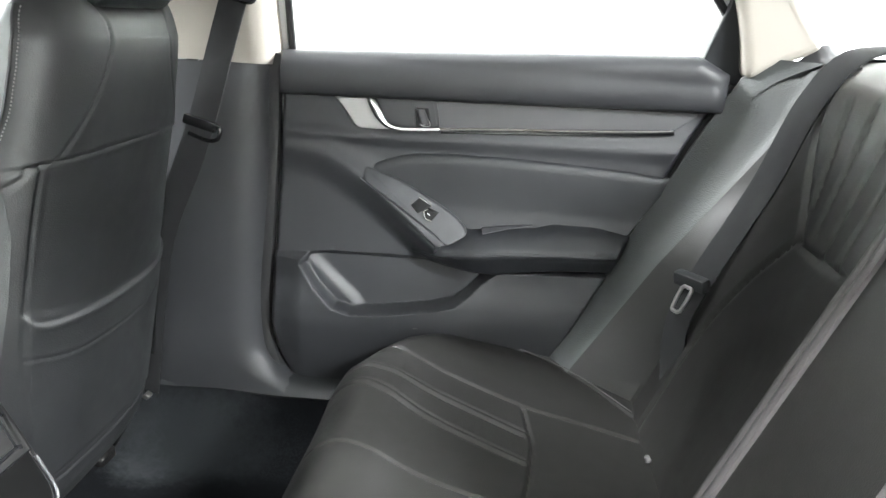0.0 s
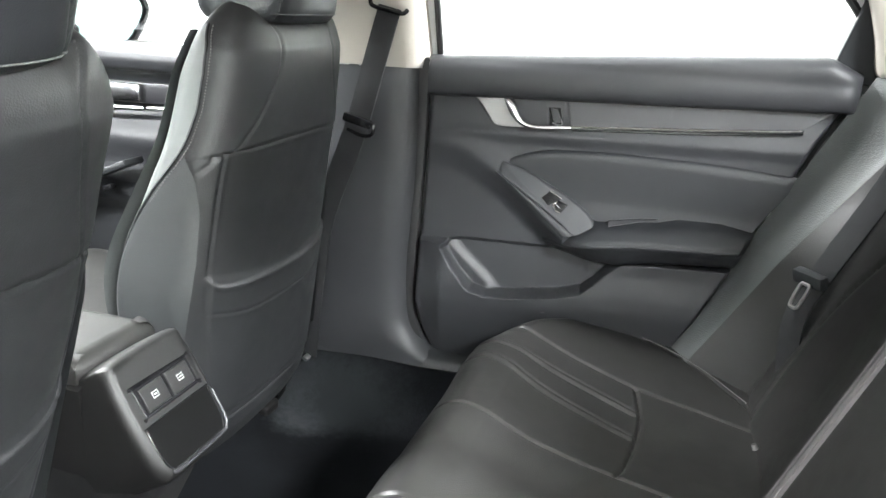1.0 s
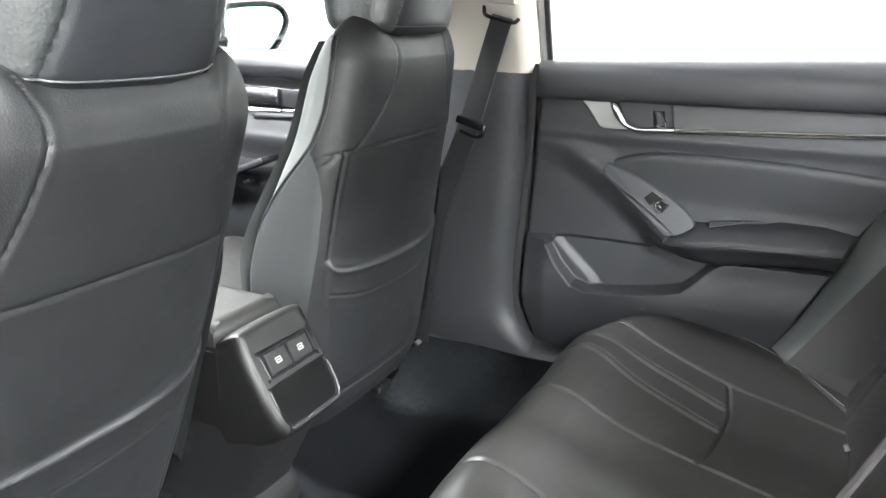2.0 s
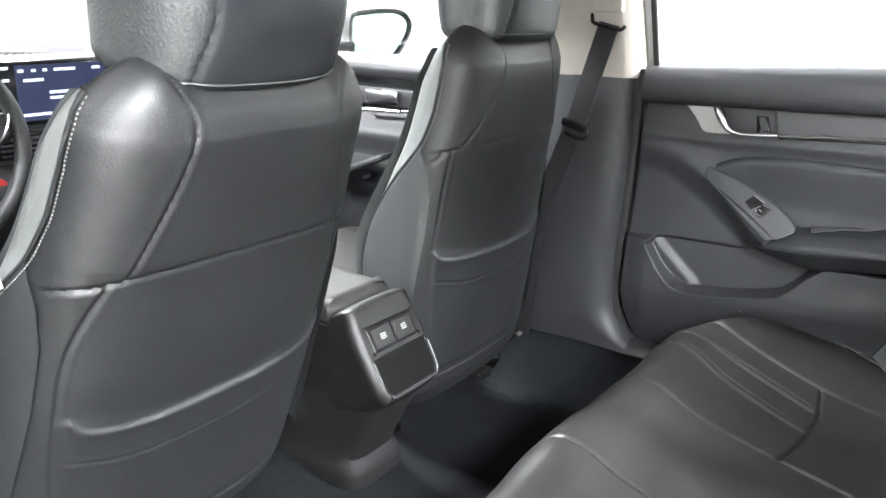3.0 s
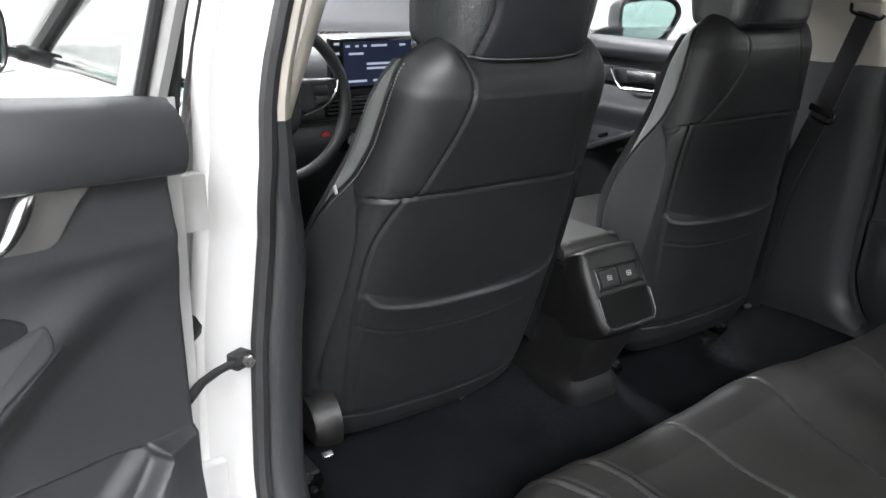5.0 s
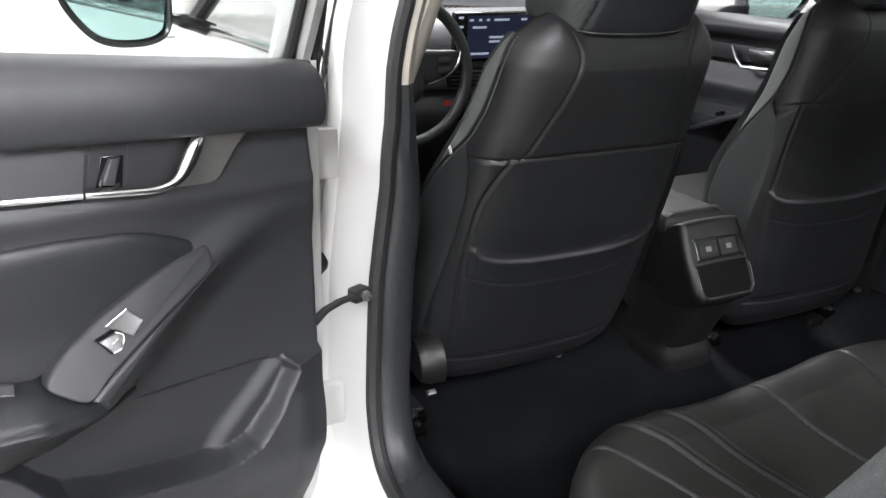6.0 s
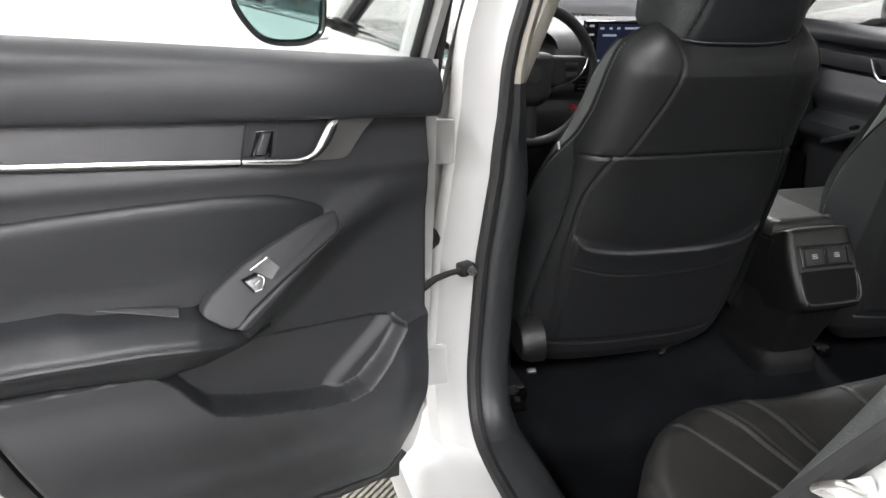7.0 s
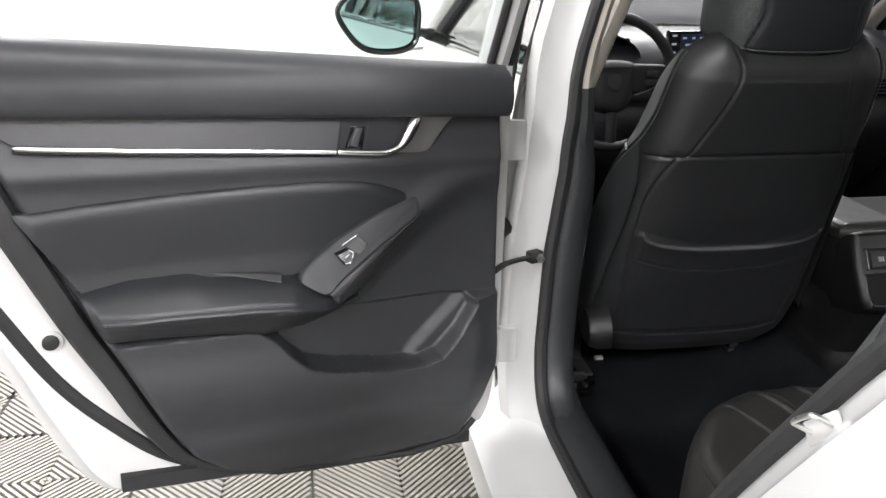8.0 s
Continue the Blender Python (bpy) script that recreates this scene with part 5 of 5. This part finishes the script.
    bput("airbag_tag", moved(box(-0.007, 0.007, -0.0012, 0.0012, -0.004, 0.004, 0.001), pose(-0.498, cy + out * 0.2430, 0.826, 0, 50, 0)), ICON, "small white airbag tag")
    # cushion
    rows = []
    for x in np.linspace(-1.06, -0.585, 40):
        u = (x + 1.06) / 0.475
        zt = 0.525 - 0.05 * u
        w = 0.255 - 0.03 * (1 - min(1, u / 0.2)) ** 2
        e = math.sqrt(max(0.0, 1 - (1 - min(1, u / 0.12)) ** 2))
        row = [(x, cy - w + 0.02, 0.335)]
        for q in np.linspace(-1, 1, 30):
            row.append((x, cy + w * q, 0.36 + (zt - 0.36) * e * (1 - abs(q) ** 7) ** 0.4 + 0.022 * abs(q) ** 4 * (1 - abs(q) ** 12)))
        row.append((x, cy + w - 0.02, 0.335))
        rows.append(row)
    part("cushion", grid_mesh(rows, closed=True, caps=True), LEATHER_WORN, seat, "black leather seat cushion")
    for s in (-1, 1):
        part("side_cover", moved(box(-0.17, 0.14, -0.012, 0.012, -0.045, 0.045, 0.010, 3), pose(-0.77, cy + s * 0.258, 0.365, 0, 5, 0)), PLASTIC, seat, "charcoal plastic side cover")
        if s == out and recline:
            shield = []
            for q in np.linspace(-0.4, 2.5, 18):
                shield.append([(-0.520 + (0.046 + 0.010 * math.cos(q)) * k * math.cos(q), cy + s * w, 0.392 + 0.060 * k * math.sin(q)) for k, w in ((0.0, 0.268), (0.5, 0.268), (0.85, 0.262), (1.0, 0.246), (1.02, 0.215))])
            part("recliner_cover", grid_mesh(shield), CONSOLE_BLACK, seat, "curved charcoal recliner cover")
        ry = cy + s * (0.225 if s == out else 0.185)
        fx = -0.07 if recline and s != out else 0.0
        part("rail", box(-1.05, -0.575 + fx, ry - 0.018, ry + 0.018, 0.20, 0.250, 0.004), RUBBER, seat, "dark steel seat rail")
        part("rail_end", moved(box(-0.022, 0.016, -0.020, 0.020, -0.014, 0.012, 0.005), pose(-0.580 + fx, ry, 0.232, 0, 12, 0)), TRAY_BLACK, seat)
        part("rail_bolt", moved(tube([(0, 0, 0), (0, 0, 0.006)], 0.006, 6), pose(-0.572 + fx, ry + s * 0.004, 0.241, 0, 18, 0)), STEEL, seat, "worn steel rail bolt")
        part("leg", box(-0.70, -0.65, ry - 0.012, ry + 0.012, 0.245, 0.37, 0.003), RUBBER, seat)
    if not recline:
        part("rail_cover", box(-0.660, -0.556, cy + out * 0.168 - 0.029, cy + out * 0.168 + 0.029, 0.180, 0.234, 0.008, 3), CONSOLE_BLACK, seat, "matt black rail cover")
    part("trim_clip", moved(box(-0.006, 0.006, -0.010, 0.010, -0.004, 0.004, 0.002), pose(-0.506, cy + out * 0.226, 0.326, 0, 30, 0)), STEEL, seat, "small bright clip on the cover's hem")
    part("pan", box(-1.0, -0.64, cy - 0.22, cy + 0.22, 0.315, 0.34, 0.004), RUBBER, seat)
    return seat


build_front_seat(SEAT_Y + 0.018, 0.0, "black leather front passenger seat with sewn map pocket")
build_front_seat(-SEAT_Y, 13.3, "black leather driver's seat, leaning further back, with map pocket")


# ---- centre console ----
console = thing("centre_console", (-0.62, -0.005, 0.26), "black centre console with two USB sockets facing the rear", "console")
CY = -0.009
rows = []
for x in np.linspace(-1.25, -0.47, 30):
    rows.append([(x, CY + y, z) for y, z in ((-0.060, 0.24), (-0.066, 0.40), (-0.080, 0.50), (-0.084, 0.590), (-0.072, 0.597), (0.072, 0.597), (0.084, 0.590), (0.080, 0.50), (0.066, 0.40), (0.060, 0.24))])
part("body", grid_mesh(rows, closed=True, caps=True), CONSOLE_BLACK, console)
lid = curve([(-0.474, -0.07), (-0.471, 0.0), (-0.474, 0.07), (-0.490, 0.082), (-0.60, 0.084), (-0.75, 0.082), (-0.77, 0.0), (-0.75, -0.082), (-0.60, -0.084), (-0.490, -0.082)], 60, True)
part("armrest_lid", pillow(lid, lambda a, b, h: Vector((a, CY + b, 0.602 + h)), 0.026, 0.024, 6, back=0.006), LEATHER_WORN, console, "padded black leather armrest lid")


def console_face(u, w, h=0.0):
    """A point of the sloping rear face: u across, w from its top (0) down, h proud."""
    return Vector((-0.451 + 0.50 * w + h * 0.866, CY + u, 0.6145 - 0.866 * w + h * 0.50))


shell = curve([(-0.062, -0.004), (0.062, -0.004), (0.079, 0.012), (0.084, 0.06), (0.082, 0.125), (0.074, 0.158), (0.052, 0.170), (-0.052, 0.170), (-0.074, 0.158), (-0.082, 0.125), (-0.084, 0.06), (-0.079, 0.012)], 96, True)
part("rear_panel", pillow(shell, lambda a, b, h: console_face(a * (1.0 if h > -0.01 else 0.93), b, h), 0.020, 0.013, 6, back=0.10), CONSOLE_BLACK, console, "dark satin rear panel")
slot = curve([(-0.055, 0.038), (0.055, 0.038), (0.058, 0.042), (0.057, 0.078), (0.054, 0.082), (-0.054, 0.082), (-0.057, 0.078), (-0.058, 0.042)], 48, True)
usb = part("socket_frame", pillow(slot, lambda a, b, h: console_face(a, b, 0.0200 + h), 0.0012, 0.002), PIANO, console)
for s in (-1, 1):
    k = np.array([(s * 0.027 - 0.0235, 0.044), (s * 0.027 + 0.0235, 0.044), (s * 0.027 + 0.0235, 0.077), (s * 0.027 - 0.0235, 0.077)])
    flap = part("socket_flap", pillow(k, lambda a, b, h: console_face(a, b, 0.0212 + h), 0.0025, 0.002), CONSOLE_BLACK, usb, "charcoal flap with a white USB symbol")
    for a0, a1, b0, b1 in ((-0.006, 0.006, 0.0555, 0.0568), (-0.006, 0.006, 0.0632, 0.0645), (-0.006, -0.0048, 0.0568, 0.0632), (0.0048, 0.006, 0.0568, 0.0632), (-0.003, 0.003, 0.0590, 0.0610)):
        part("symbol", pillow(np.array([(s * 0.027 + a0, b0), (s * 0.027 + a1, b0), (s * 0.027 + a1, b1), (s * 0.027 + a0, b1)]), lambda a, b, h: console_face(a, b, 0.0237 + h), 0.0003, 0.0001, 1), ICON, flap)
tray = curve([(-0.060, 0.090), (0.060, 0.090), (0.068, 0.096), (0.067, 0.138), (0.060, 0.152), (0.048, 0.156), (-0.048, 0.156), (-0.060, 0.152), (-0.067, 0.138), (-0.068, 0.096)], 60, True)
c = tray.mean(0)
rows = [[console_face(*(c + (p - c) * sc), d) for p in tray] for d, sc in ((0.0205, 1.0), (0.0215, 0.985), (0.0212, 0.96))]
part("storage_tray", grid_mesh(rows, closed=True, caps=False), PIANO, console, "gloss black rim of the storage tray")
# Lies on the panel; its black stands for the shade inside the tray.
part("tray_shade", pillow(c + (tray - c) * 0.97, lambda a, b, h: console_face(a, b, 0.0206 + h), 0.0006, 0.001), TRAY_BLACK, console)
part("tray_lip", tube([console_face(a, b, 0.0225) for a, b in curve([(0.070, 0.100), (0.069, 0.140), (0.061, 0.155), (0.048, 0.159), (-0.048, 0.159), (-0.060, 0.155)], 36)], 0.0026, 8), SATIN, console, "worn satin edge of the tray")
part("gear_lever", tube([(-1.05, CY, 0.60), (-1.06, CY, 0.66), (-1.07, CY, 0.70)], [0.02, 0.016, 0.026], 12), PIANO, console)


rows = []
for z, xr, hw in ((0.505, -0.385, 0.074), (0.470, -0.372, 0.075), (0.44, -0.388, 0.074), (0.40, -0.408, 0.072), (0.36, -0.428, 0.071), (0.336, -0.437, 0.071), (0.327, -0.432, 0.074), (0.318, -0.426, 0.078), (0.305, -0.424, 0.079), (0.225, -0.424, 0.079)):
    rows.append([(x, CY + y, z) for x, y in superloop(xr - 0.15, 0.0, 0.15, hw, 60, 5.0)])
part("base", grid_mesh(rows, closed=True), FOOT_BLACK, console, "matt black foot of the console")


anchor = thing("seat_anchor", (-0.55, -0.63, 0.235), "small black bolted steel seat anchor on the carpet", "bracket")
part("plate", moved(box(-0.035, 0.035, -0.024, 0.024, -0.004, 0.010, 0.003), pose(-0.545, -0.630, 0.232)), TRAY_BLACK, anchor)
part("lug", moved(box(-0.006, 0.006, -0.020, 0.020, -0.004, 0.030, 0.003), pose(-0.562, -0.630, 0.236)), RUBBER, anchor)
for dy in (-0.013, 0.013):
    part("bolt", tube([(-0.532, -0.630 + dy, 0.240), (-0.532, -0.630 + dy, 0.249)], 0.007, 6), STEEL, anchor, "steel bolt head")


# ---- rear bench ----
bench = thing("rear_bench", (0.15, 0, 0.2), "black leather rear bench with ribbed sewn seats", "car seat")
xs, ys = np.linspace(-0.14, 0.44, 230), np.linspace(-0.765, 0.765, 520)
X, Y = np.meshgrid(xs, ys, indexing="ij")
AY = np.abs(Y)
front_x = -0.14 + 0.20 * np.clip((AY - 0.52) / 0.245, 0, 1) ** 2
XX = front_x + (0.44 - front_x) * (X + 0.14) / 0.58
Z = 0.468 - 0.055 * np.clip((XX + 0.02) / 0.42, 0, 1) + 0.014 * np.exp(-((AY - 0.68) / 0.08) ** 2) + 0.012 * np.exp(-(Y / 0.12) ** 4)
Z -= 0.012 * np.exp(-((AY - 0.36) / 0.13) ** 2)
Z += 0.022 * np.exp(-((XX + 0.06) / 0.07) ** 2) * np.clip((0.60 - AY) / 0.14, 0, 1)
t = np.clip((XX - front_x) / 0.075, 0, 1)
Z -= 0.085 * (1 - np.sqrt(1 - (1 - t) ** 2))
e = np.clip((0.765 - AY) / 0.05, 0, 1)
Z -= 0.07 * (1 - np.sqrt(1 - (1 - e) ** 2))
CUSH = [curve([(-0.14, 0.275), (0.0, 0.250), (0.17, 0.210), (0.40, 0.180)], 20), curve([(-0.10, 0.63), (0.0, 0.715), (0.09, 0.738), (0.18, 0.715), (0.30, 0.640), (0.40, 0.54)], 24),
        curve([(0.178, 0.21), (0.190, 0.25), (0.203, 0.39), (0.197, 0.45), (0.188, 0.508)], 18), curve([(-0.09, 0.65), (-0.045, 0.625), (0.055, 0.568), (0.19, 0.508), (0.30, 0.495), (0.39, 0.483)], 24)]
RIBS = [(0.556, 0.418), (0.478, 0.340)]
for f, r in RIBS:
    CUSH += [curve([(-0.14, f + o), (0.025, (f + r) / 2 + o * 0.9), (0.19, r + o * 0.8)], 12) for o in (0.0, 0.020)]
for j, line in enumerate(CUSH):
    Z -= (0.0050 if j < 4 else 0.0032) * groove(XX, AY, line, 0.0030)
for f, r in RIBS:
    Z += 0.0026 * np.exp(-(seg_distance(XX, AY, [(-0.14, f + 0.010), (0.19, r + 0.008)]) / 0.008) ** 2)
Z -= 0.003 * groove(XX, Y, [(-0.13, -0.028), (0.10, -0.055), (0.40, -0.075)], 0.004)
Z += 0.004 * np.array([[noise.noise(Vector((a * 5, b * 5, 1.7))) for b in ys] for a in xs])
def side_fit(y):
    return y if y > 0 else 0.885 * y


rows = [[(front_x[0, j] + 0.045, side_fit(ys[j]), 0.20) for j in range(len(ys))], [(front_x[0, j] + 0.012, side_fit(ys[j]), 0.30) for j in range(len(ys))]] + [[(XX[i, j], side_fit(ys[j]), Z[i, j]) for j in range(len(ys))] for i in range(len(xs))]
part("cushion", grid_mesh(rows), LEATHER_WORN, bench, "black leather bench cushion with ribbed panels")
part("cushion_piping", tube([(a, b, float(0.470 - 0.05 * max(0, min(1, (a + 0.02) / 0.42)) + 0.012 * math.exp(-((b - 0.68) / 0.08) ** 2) - 0.001)) for a, b in curve([(-0.02, 0.698), (0.02, 0.722), (0.09, 0.738), (0.18, 0.715), (0.30, 0.640), (0.38, 0.56)], 30)], 0.0011, 6), LEATHER_EDGE, bench, "pale piping along the cushion")
for s in (-1, 1):
    part("anchor_cap", tube([(0.388, s * 0.425, 0.408), (0.384, s * 0.425, 0.416)], [0.0055, 0.004], 14), ALU, bench, "small pale anchor cap")

zs, ys = np.linspace(0.36, 1.035, 136), np.linspace(-0.745, 0.745, 240)
ZZ, YY = np.meshgrid(zs, ys, indexing="ij")
AY = np.abs(YY)
XB = 0.395 + 0.385 * (ZZ - 0.44)
XB -= 0.042 * np.clip((0.165 - AY) / 0.05, 0, 1) ** 0.7
XB += 0.012 * np.exp(-((AY - 0.37) / 0.10) ** 2)
topr = np.clip((ZZ - 0.975) / 0.06, 0, 1)
XB += 0.09 * (1 - np.sqrt(np.maximum(0, 1 - topr ** 2)))
BACK = [curve([(0.560, 0.99), (0.545, 0.94), (0.484, 0.875), (0.420, 0.810), (0.395, 0.782), (0.31, 0.783), (0.225, 0.788)], 40), curve([(0.405, 0.79), (0.47, 0.70), (0.515, 0.58), (0.525, 0.40)], 20), [(0.655, 0.36), (0.665, 1.03)], [(0.205, 0.36), (0.205, 1.03)]]
BACK += [[(0.26, 0.79), (0.27, 0.98)], [(0.32, 0.79), (0.345, 0.98)], [(0.375, 0.80), (0.42, 0.98)], [(0.42, 0.83), (0.49, 0.98)]]
for j, line in enumerate(BACK):
    XB += (0.006 if j < 4 else 0.004) * groove(AY, ZZ, line, 0.0045)
rows = [[(XB[i, j], ys[j], zs[i]) for j in range(len(ys))] for i in range(len(zs))] + [[(XB[-1, j] + 0.12, ys[j], 1.025) for j in range(len(ys))]]
part("backrest", grid_mesh(rows), LEATHER_WORN, bench, "black leather bench backrest with ribbed panels")
for s in (-1, 1):
    # outer bolster: a broad flat face towards the door, and a flank that falls back to the rest
    fr = []
    for z in np.linspace(0.415, 1.022, 56):
        xl, xr, xb = 0.262 + 0.51 * (z - 0.492), 0.300 + 0.60 * (z - 0.49) + 0.10 * max(0.0, z - 0.66) - 0.16 * max(0.0, z - 0.88), 0.395 + 0.385 * (z - 0.44)
        xr = min(xr, xb - 0.004)
        pr = [(0.752, xl + 0.06), (0.748, xl + 0.014), (0.738, xl + 0.002), (0.728, xl), (0.700, xl + 0.42 * (xr - xl) - 0.004), (0.676, xr - 0.010), (0.666, xr - 0.002), (0.661, xr + 0.004), (0.635, xr + 0.45 * (xb - xr)), (0.606, xb - 0.004), (0.590, xb + 0.004), (0.58, xb + 0.03)]
        fr.append([(x, s * y, z) for y, x in pr])
    # Same leather as the flank, greyer because its sheen is painted in.
    part("side_bolster", grid_mesh([r[:8] for r in fr]), LEATHER_BOLSTER, bench, "leather outer bolster, its sheen put into a grey colour")
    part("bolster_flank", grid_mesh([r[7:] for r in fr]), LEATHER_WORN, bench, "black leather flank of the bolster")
    # pale sewn edging beside the raised centre of the backrest
    for ya, yb in ((0.168, 0.142), (0.141, 0.116)):
        rows = []
        for z in np.linspace(0.45, 1.01, 36):
            xb = 0.395 + 0.385 * (z - 0.44) - 0.034
            rows.append([(xb + dx - 0.012 * (0.168 - y) / 0.05, s * (y - 0.06 * (z - 0.52)), z) for y, dx in ((ya, 0.012), (ya - 0.002, -0.001), (ya - 0.008, -0.005), ((ya + yb) / 2, -0.006), (yb + 0.006, -0.005), (yb + 0.001, -0.001), (yb, 0.012))])
        part("edging", grid_mesh(rows), LEATHER_EDGE, bench, "pale grey sewn edging of the centre rest")


# ---- seat belts ----
def webbing(path, width, across, thick=0.0016):
    """A flat strap along a path; across: its width direction."""
    A = Vector(across).normalized()
    P = [Vector(p) for p in path]
    rows = []
    for i, p in enumerate(P):
        d = (P[min(i + 1, len(P) - 1)] - P[max(i - 1, 0)]).normalized()
        n = d.cross(A).normalized()
        a = n.cross(d)
        rows.append([p + a * (width / 2 * u) + n * (thick * v) for u, v in ((-1, -1), (-0.92, -1.2), (0, -0.9), (0.92, -1.2), (1, -1), (1, 1), (0.92, 1.2), (0, 0.9), (-0.92, 1.2), (-1, 1))])
    return grid_mesh(rows, closed=True, caps=True)


fb = thing("front_seat_belt", (-0.42, 0.66, 0.30), "black front seat belt hanging from the pillar", "seat belt")
part("strap", webbing(curve([(-0.352, 0.660, 1.062), (-0.372, 0.645, 0.97), (-0.394, 0.624, 0.86), (-0.420, 0.622, 0.78), (-0.490, 0.650, 0.60), (-0.535, 0.680, 0.30)], 30), 0.047, (1, 0, 0.15)), WEB, fb, "woven black strap")
part("guide_ring", tube(curve([(-0.396, 0.672, 1.100), (-0.394, 0.664, 1.072), (-0.384, 0.658, 1.062), (-0.353, 0.654, 1.056), (-0.326, 0.657, 1.051), (-0.318, 0.664, 1.058)], 30), 0.0042, 8, up=(0, 1, 0)), PIANO, fb, "black plastic guide ring")
part("height_slider", box(-0.394, -0.324, 0.655, 0.690, 1.085, 1.215, 0.008), BEIGE, fb, "beige height slider")
for k in range(3):
    part("slider_rib", box(-0.376, -0.342, 0.650, 0.657, 1.150 + 0.016 * k, 1.156 + 0.016 * k, 0.002), BEIGE, fb)
part("slider_button", box(-0.378, -0.340, 0.645, 0.657, 1.110, 1.140, 0.004), BEIGE, fb)
part("latch_plate", joined(moved(box(-0.030, 0.030, -0.006, 0.006, -0.009, 0.009, 0.004), pose(-0.398, 0.620, 0.848, 0, 14, 0)), tube(curve([(-0.376, 0.616, 0.846), (-0.362, 0.614, 0.842), (-0.366, 0.614, 0.824), (-0.386, 0.616, 0.820), (-0.418, 0.618, 0.830)], 20), 0.0036, 8, up=(0, 1, 0))), PIANO, fb, "black latch plate")
rb_ = thing("rear_seat_belt", (0.40, 0.5, 0.42), "black rear seat belt with bright latch lying on the backrest", "seat belt")
part("strap", webbing(curve([(0.700, 0.560, 1.055), (0.625, 0.562, 1.035), (0.575, 0.564, 0.96), (0.530, 0.565, 0.83), (0.458, 0.564, 0.668), (0.430, 0.556, 0.59), (0.430, 0.535, 0.50), (0.440, 0.51, 0.42)], 40), 0.047, (-0.6, 0.8, 0.0)), WEB, rb_, "woven black strap")
part("latch_body", moved(box(-0.010, 0.010, -0.032, 0.032, -0.012, 0.012, 0.005), pose(0.444, 0.564, 0.665, 0, -14, 37)), PLASTIC, rb_)
part("latch_tongue", tube([(0.436 - 0.45 * a + 0.25 * b, 0.556 + 0.6 * a, 0.650 + 0.75 * b) for a, b in curve([(-0.013, 0.004), (-0.012, -0.040), (-0.006, -0.048), (0.006, -0.048), (0.012, -0.040), (0.013, 0.004), (0.0, 0.008)], 24, True)], 0.0034, 6, closed=True, up=(1, 0, 0)), ALU, rb_, "bright steel latch tongue")


# ---- floor tiles ----
def tile_mesh():
    """A 0.4 m snap tile of diagonal ribs, in four quarters that mirror one another."""
    verts, faces = [], []

    def rib(a, b):
        d = np.array(b) - np.array(a)
        n = np.array((-d[1], d[0])) / np.hypot(*d) * 0.0048
        k = len(verts)
        for z, w in ((-0.012, 1.0), (0.0, 0.8)):
            for p in (a, b):
                for s in (-1, 1):
                    verts.append((p[0] + s * n[0] * w, p[1] + s * n[1] * w, z))
        faces.extend([(k + 4, k + 5, k + 7, k + 6), (k, k + 4, k + 6, k + 2), (k + 1, k + 3, k + 7, k + 5)])
    for qx in (-1, 1):
        for qy in (-1, 1):
            for c in np.arange(0.012, 0.395, 0.0200):
                a, b = (min(c, 0.2), max(0.0, c - 0.2)), (max(0.0, c - 0.2), min(c, 0.2))
                if abs(a[0] - b[0]) > 0.004:
                    rib((qx * a[0], qy * a[1]), (qx * b[0], qy * b[1]))
    me = bpy.data.meshes.new("floor_tile")
    me.from_pydata(verts, [], faces)
    me.materials.append(TILE)
    return me


tile = tile_mesh()
TX, TY, TILE_SIZE = -0.690, -1.858, 0.41
cells = sorted([(i, j) for i in range(-10, 12) for j in range(-6, 14)], key=lambda c: abs(c[0] * 0.41 + TX + 0.5) + abs(c[1] * 0.41 + TY + 1.2))
for n_tile, (i, j) in enumerate(cells[:300]):
    ob = new("floor_tile", tile)
    ob.parent = floor
    ob.matrix_basis = pose(TX + TILE_SIZE * i, TY + TILE_SIZE * j, 0.0)
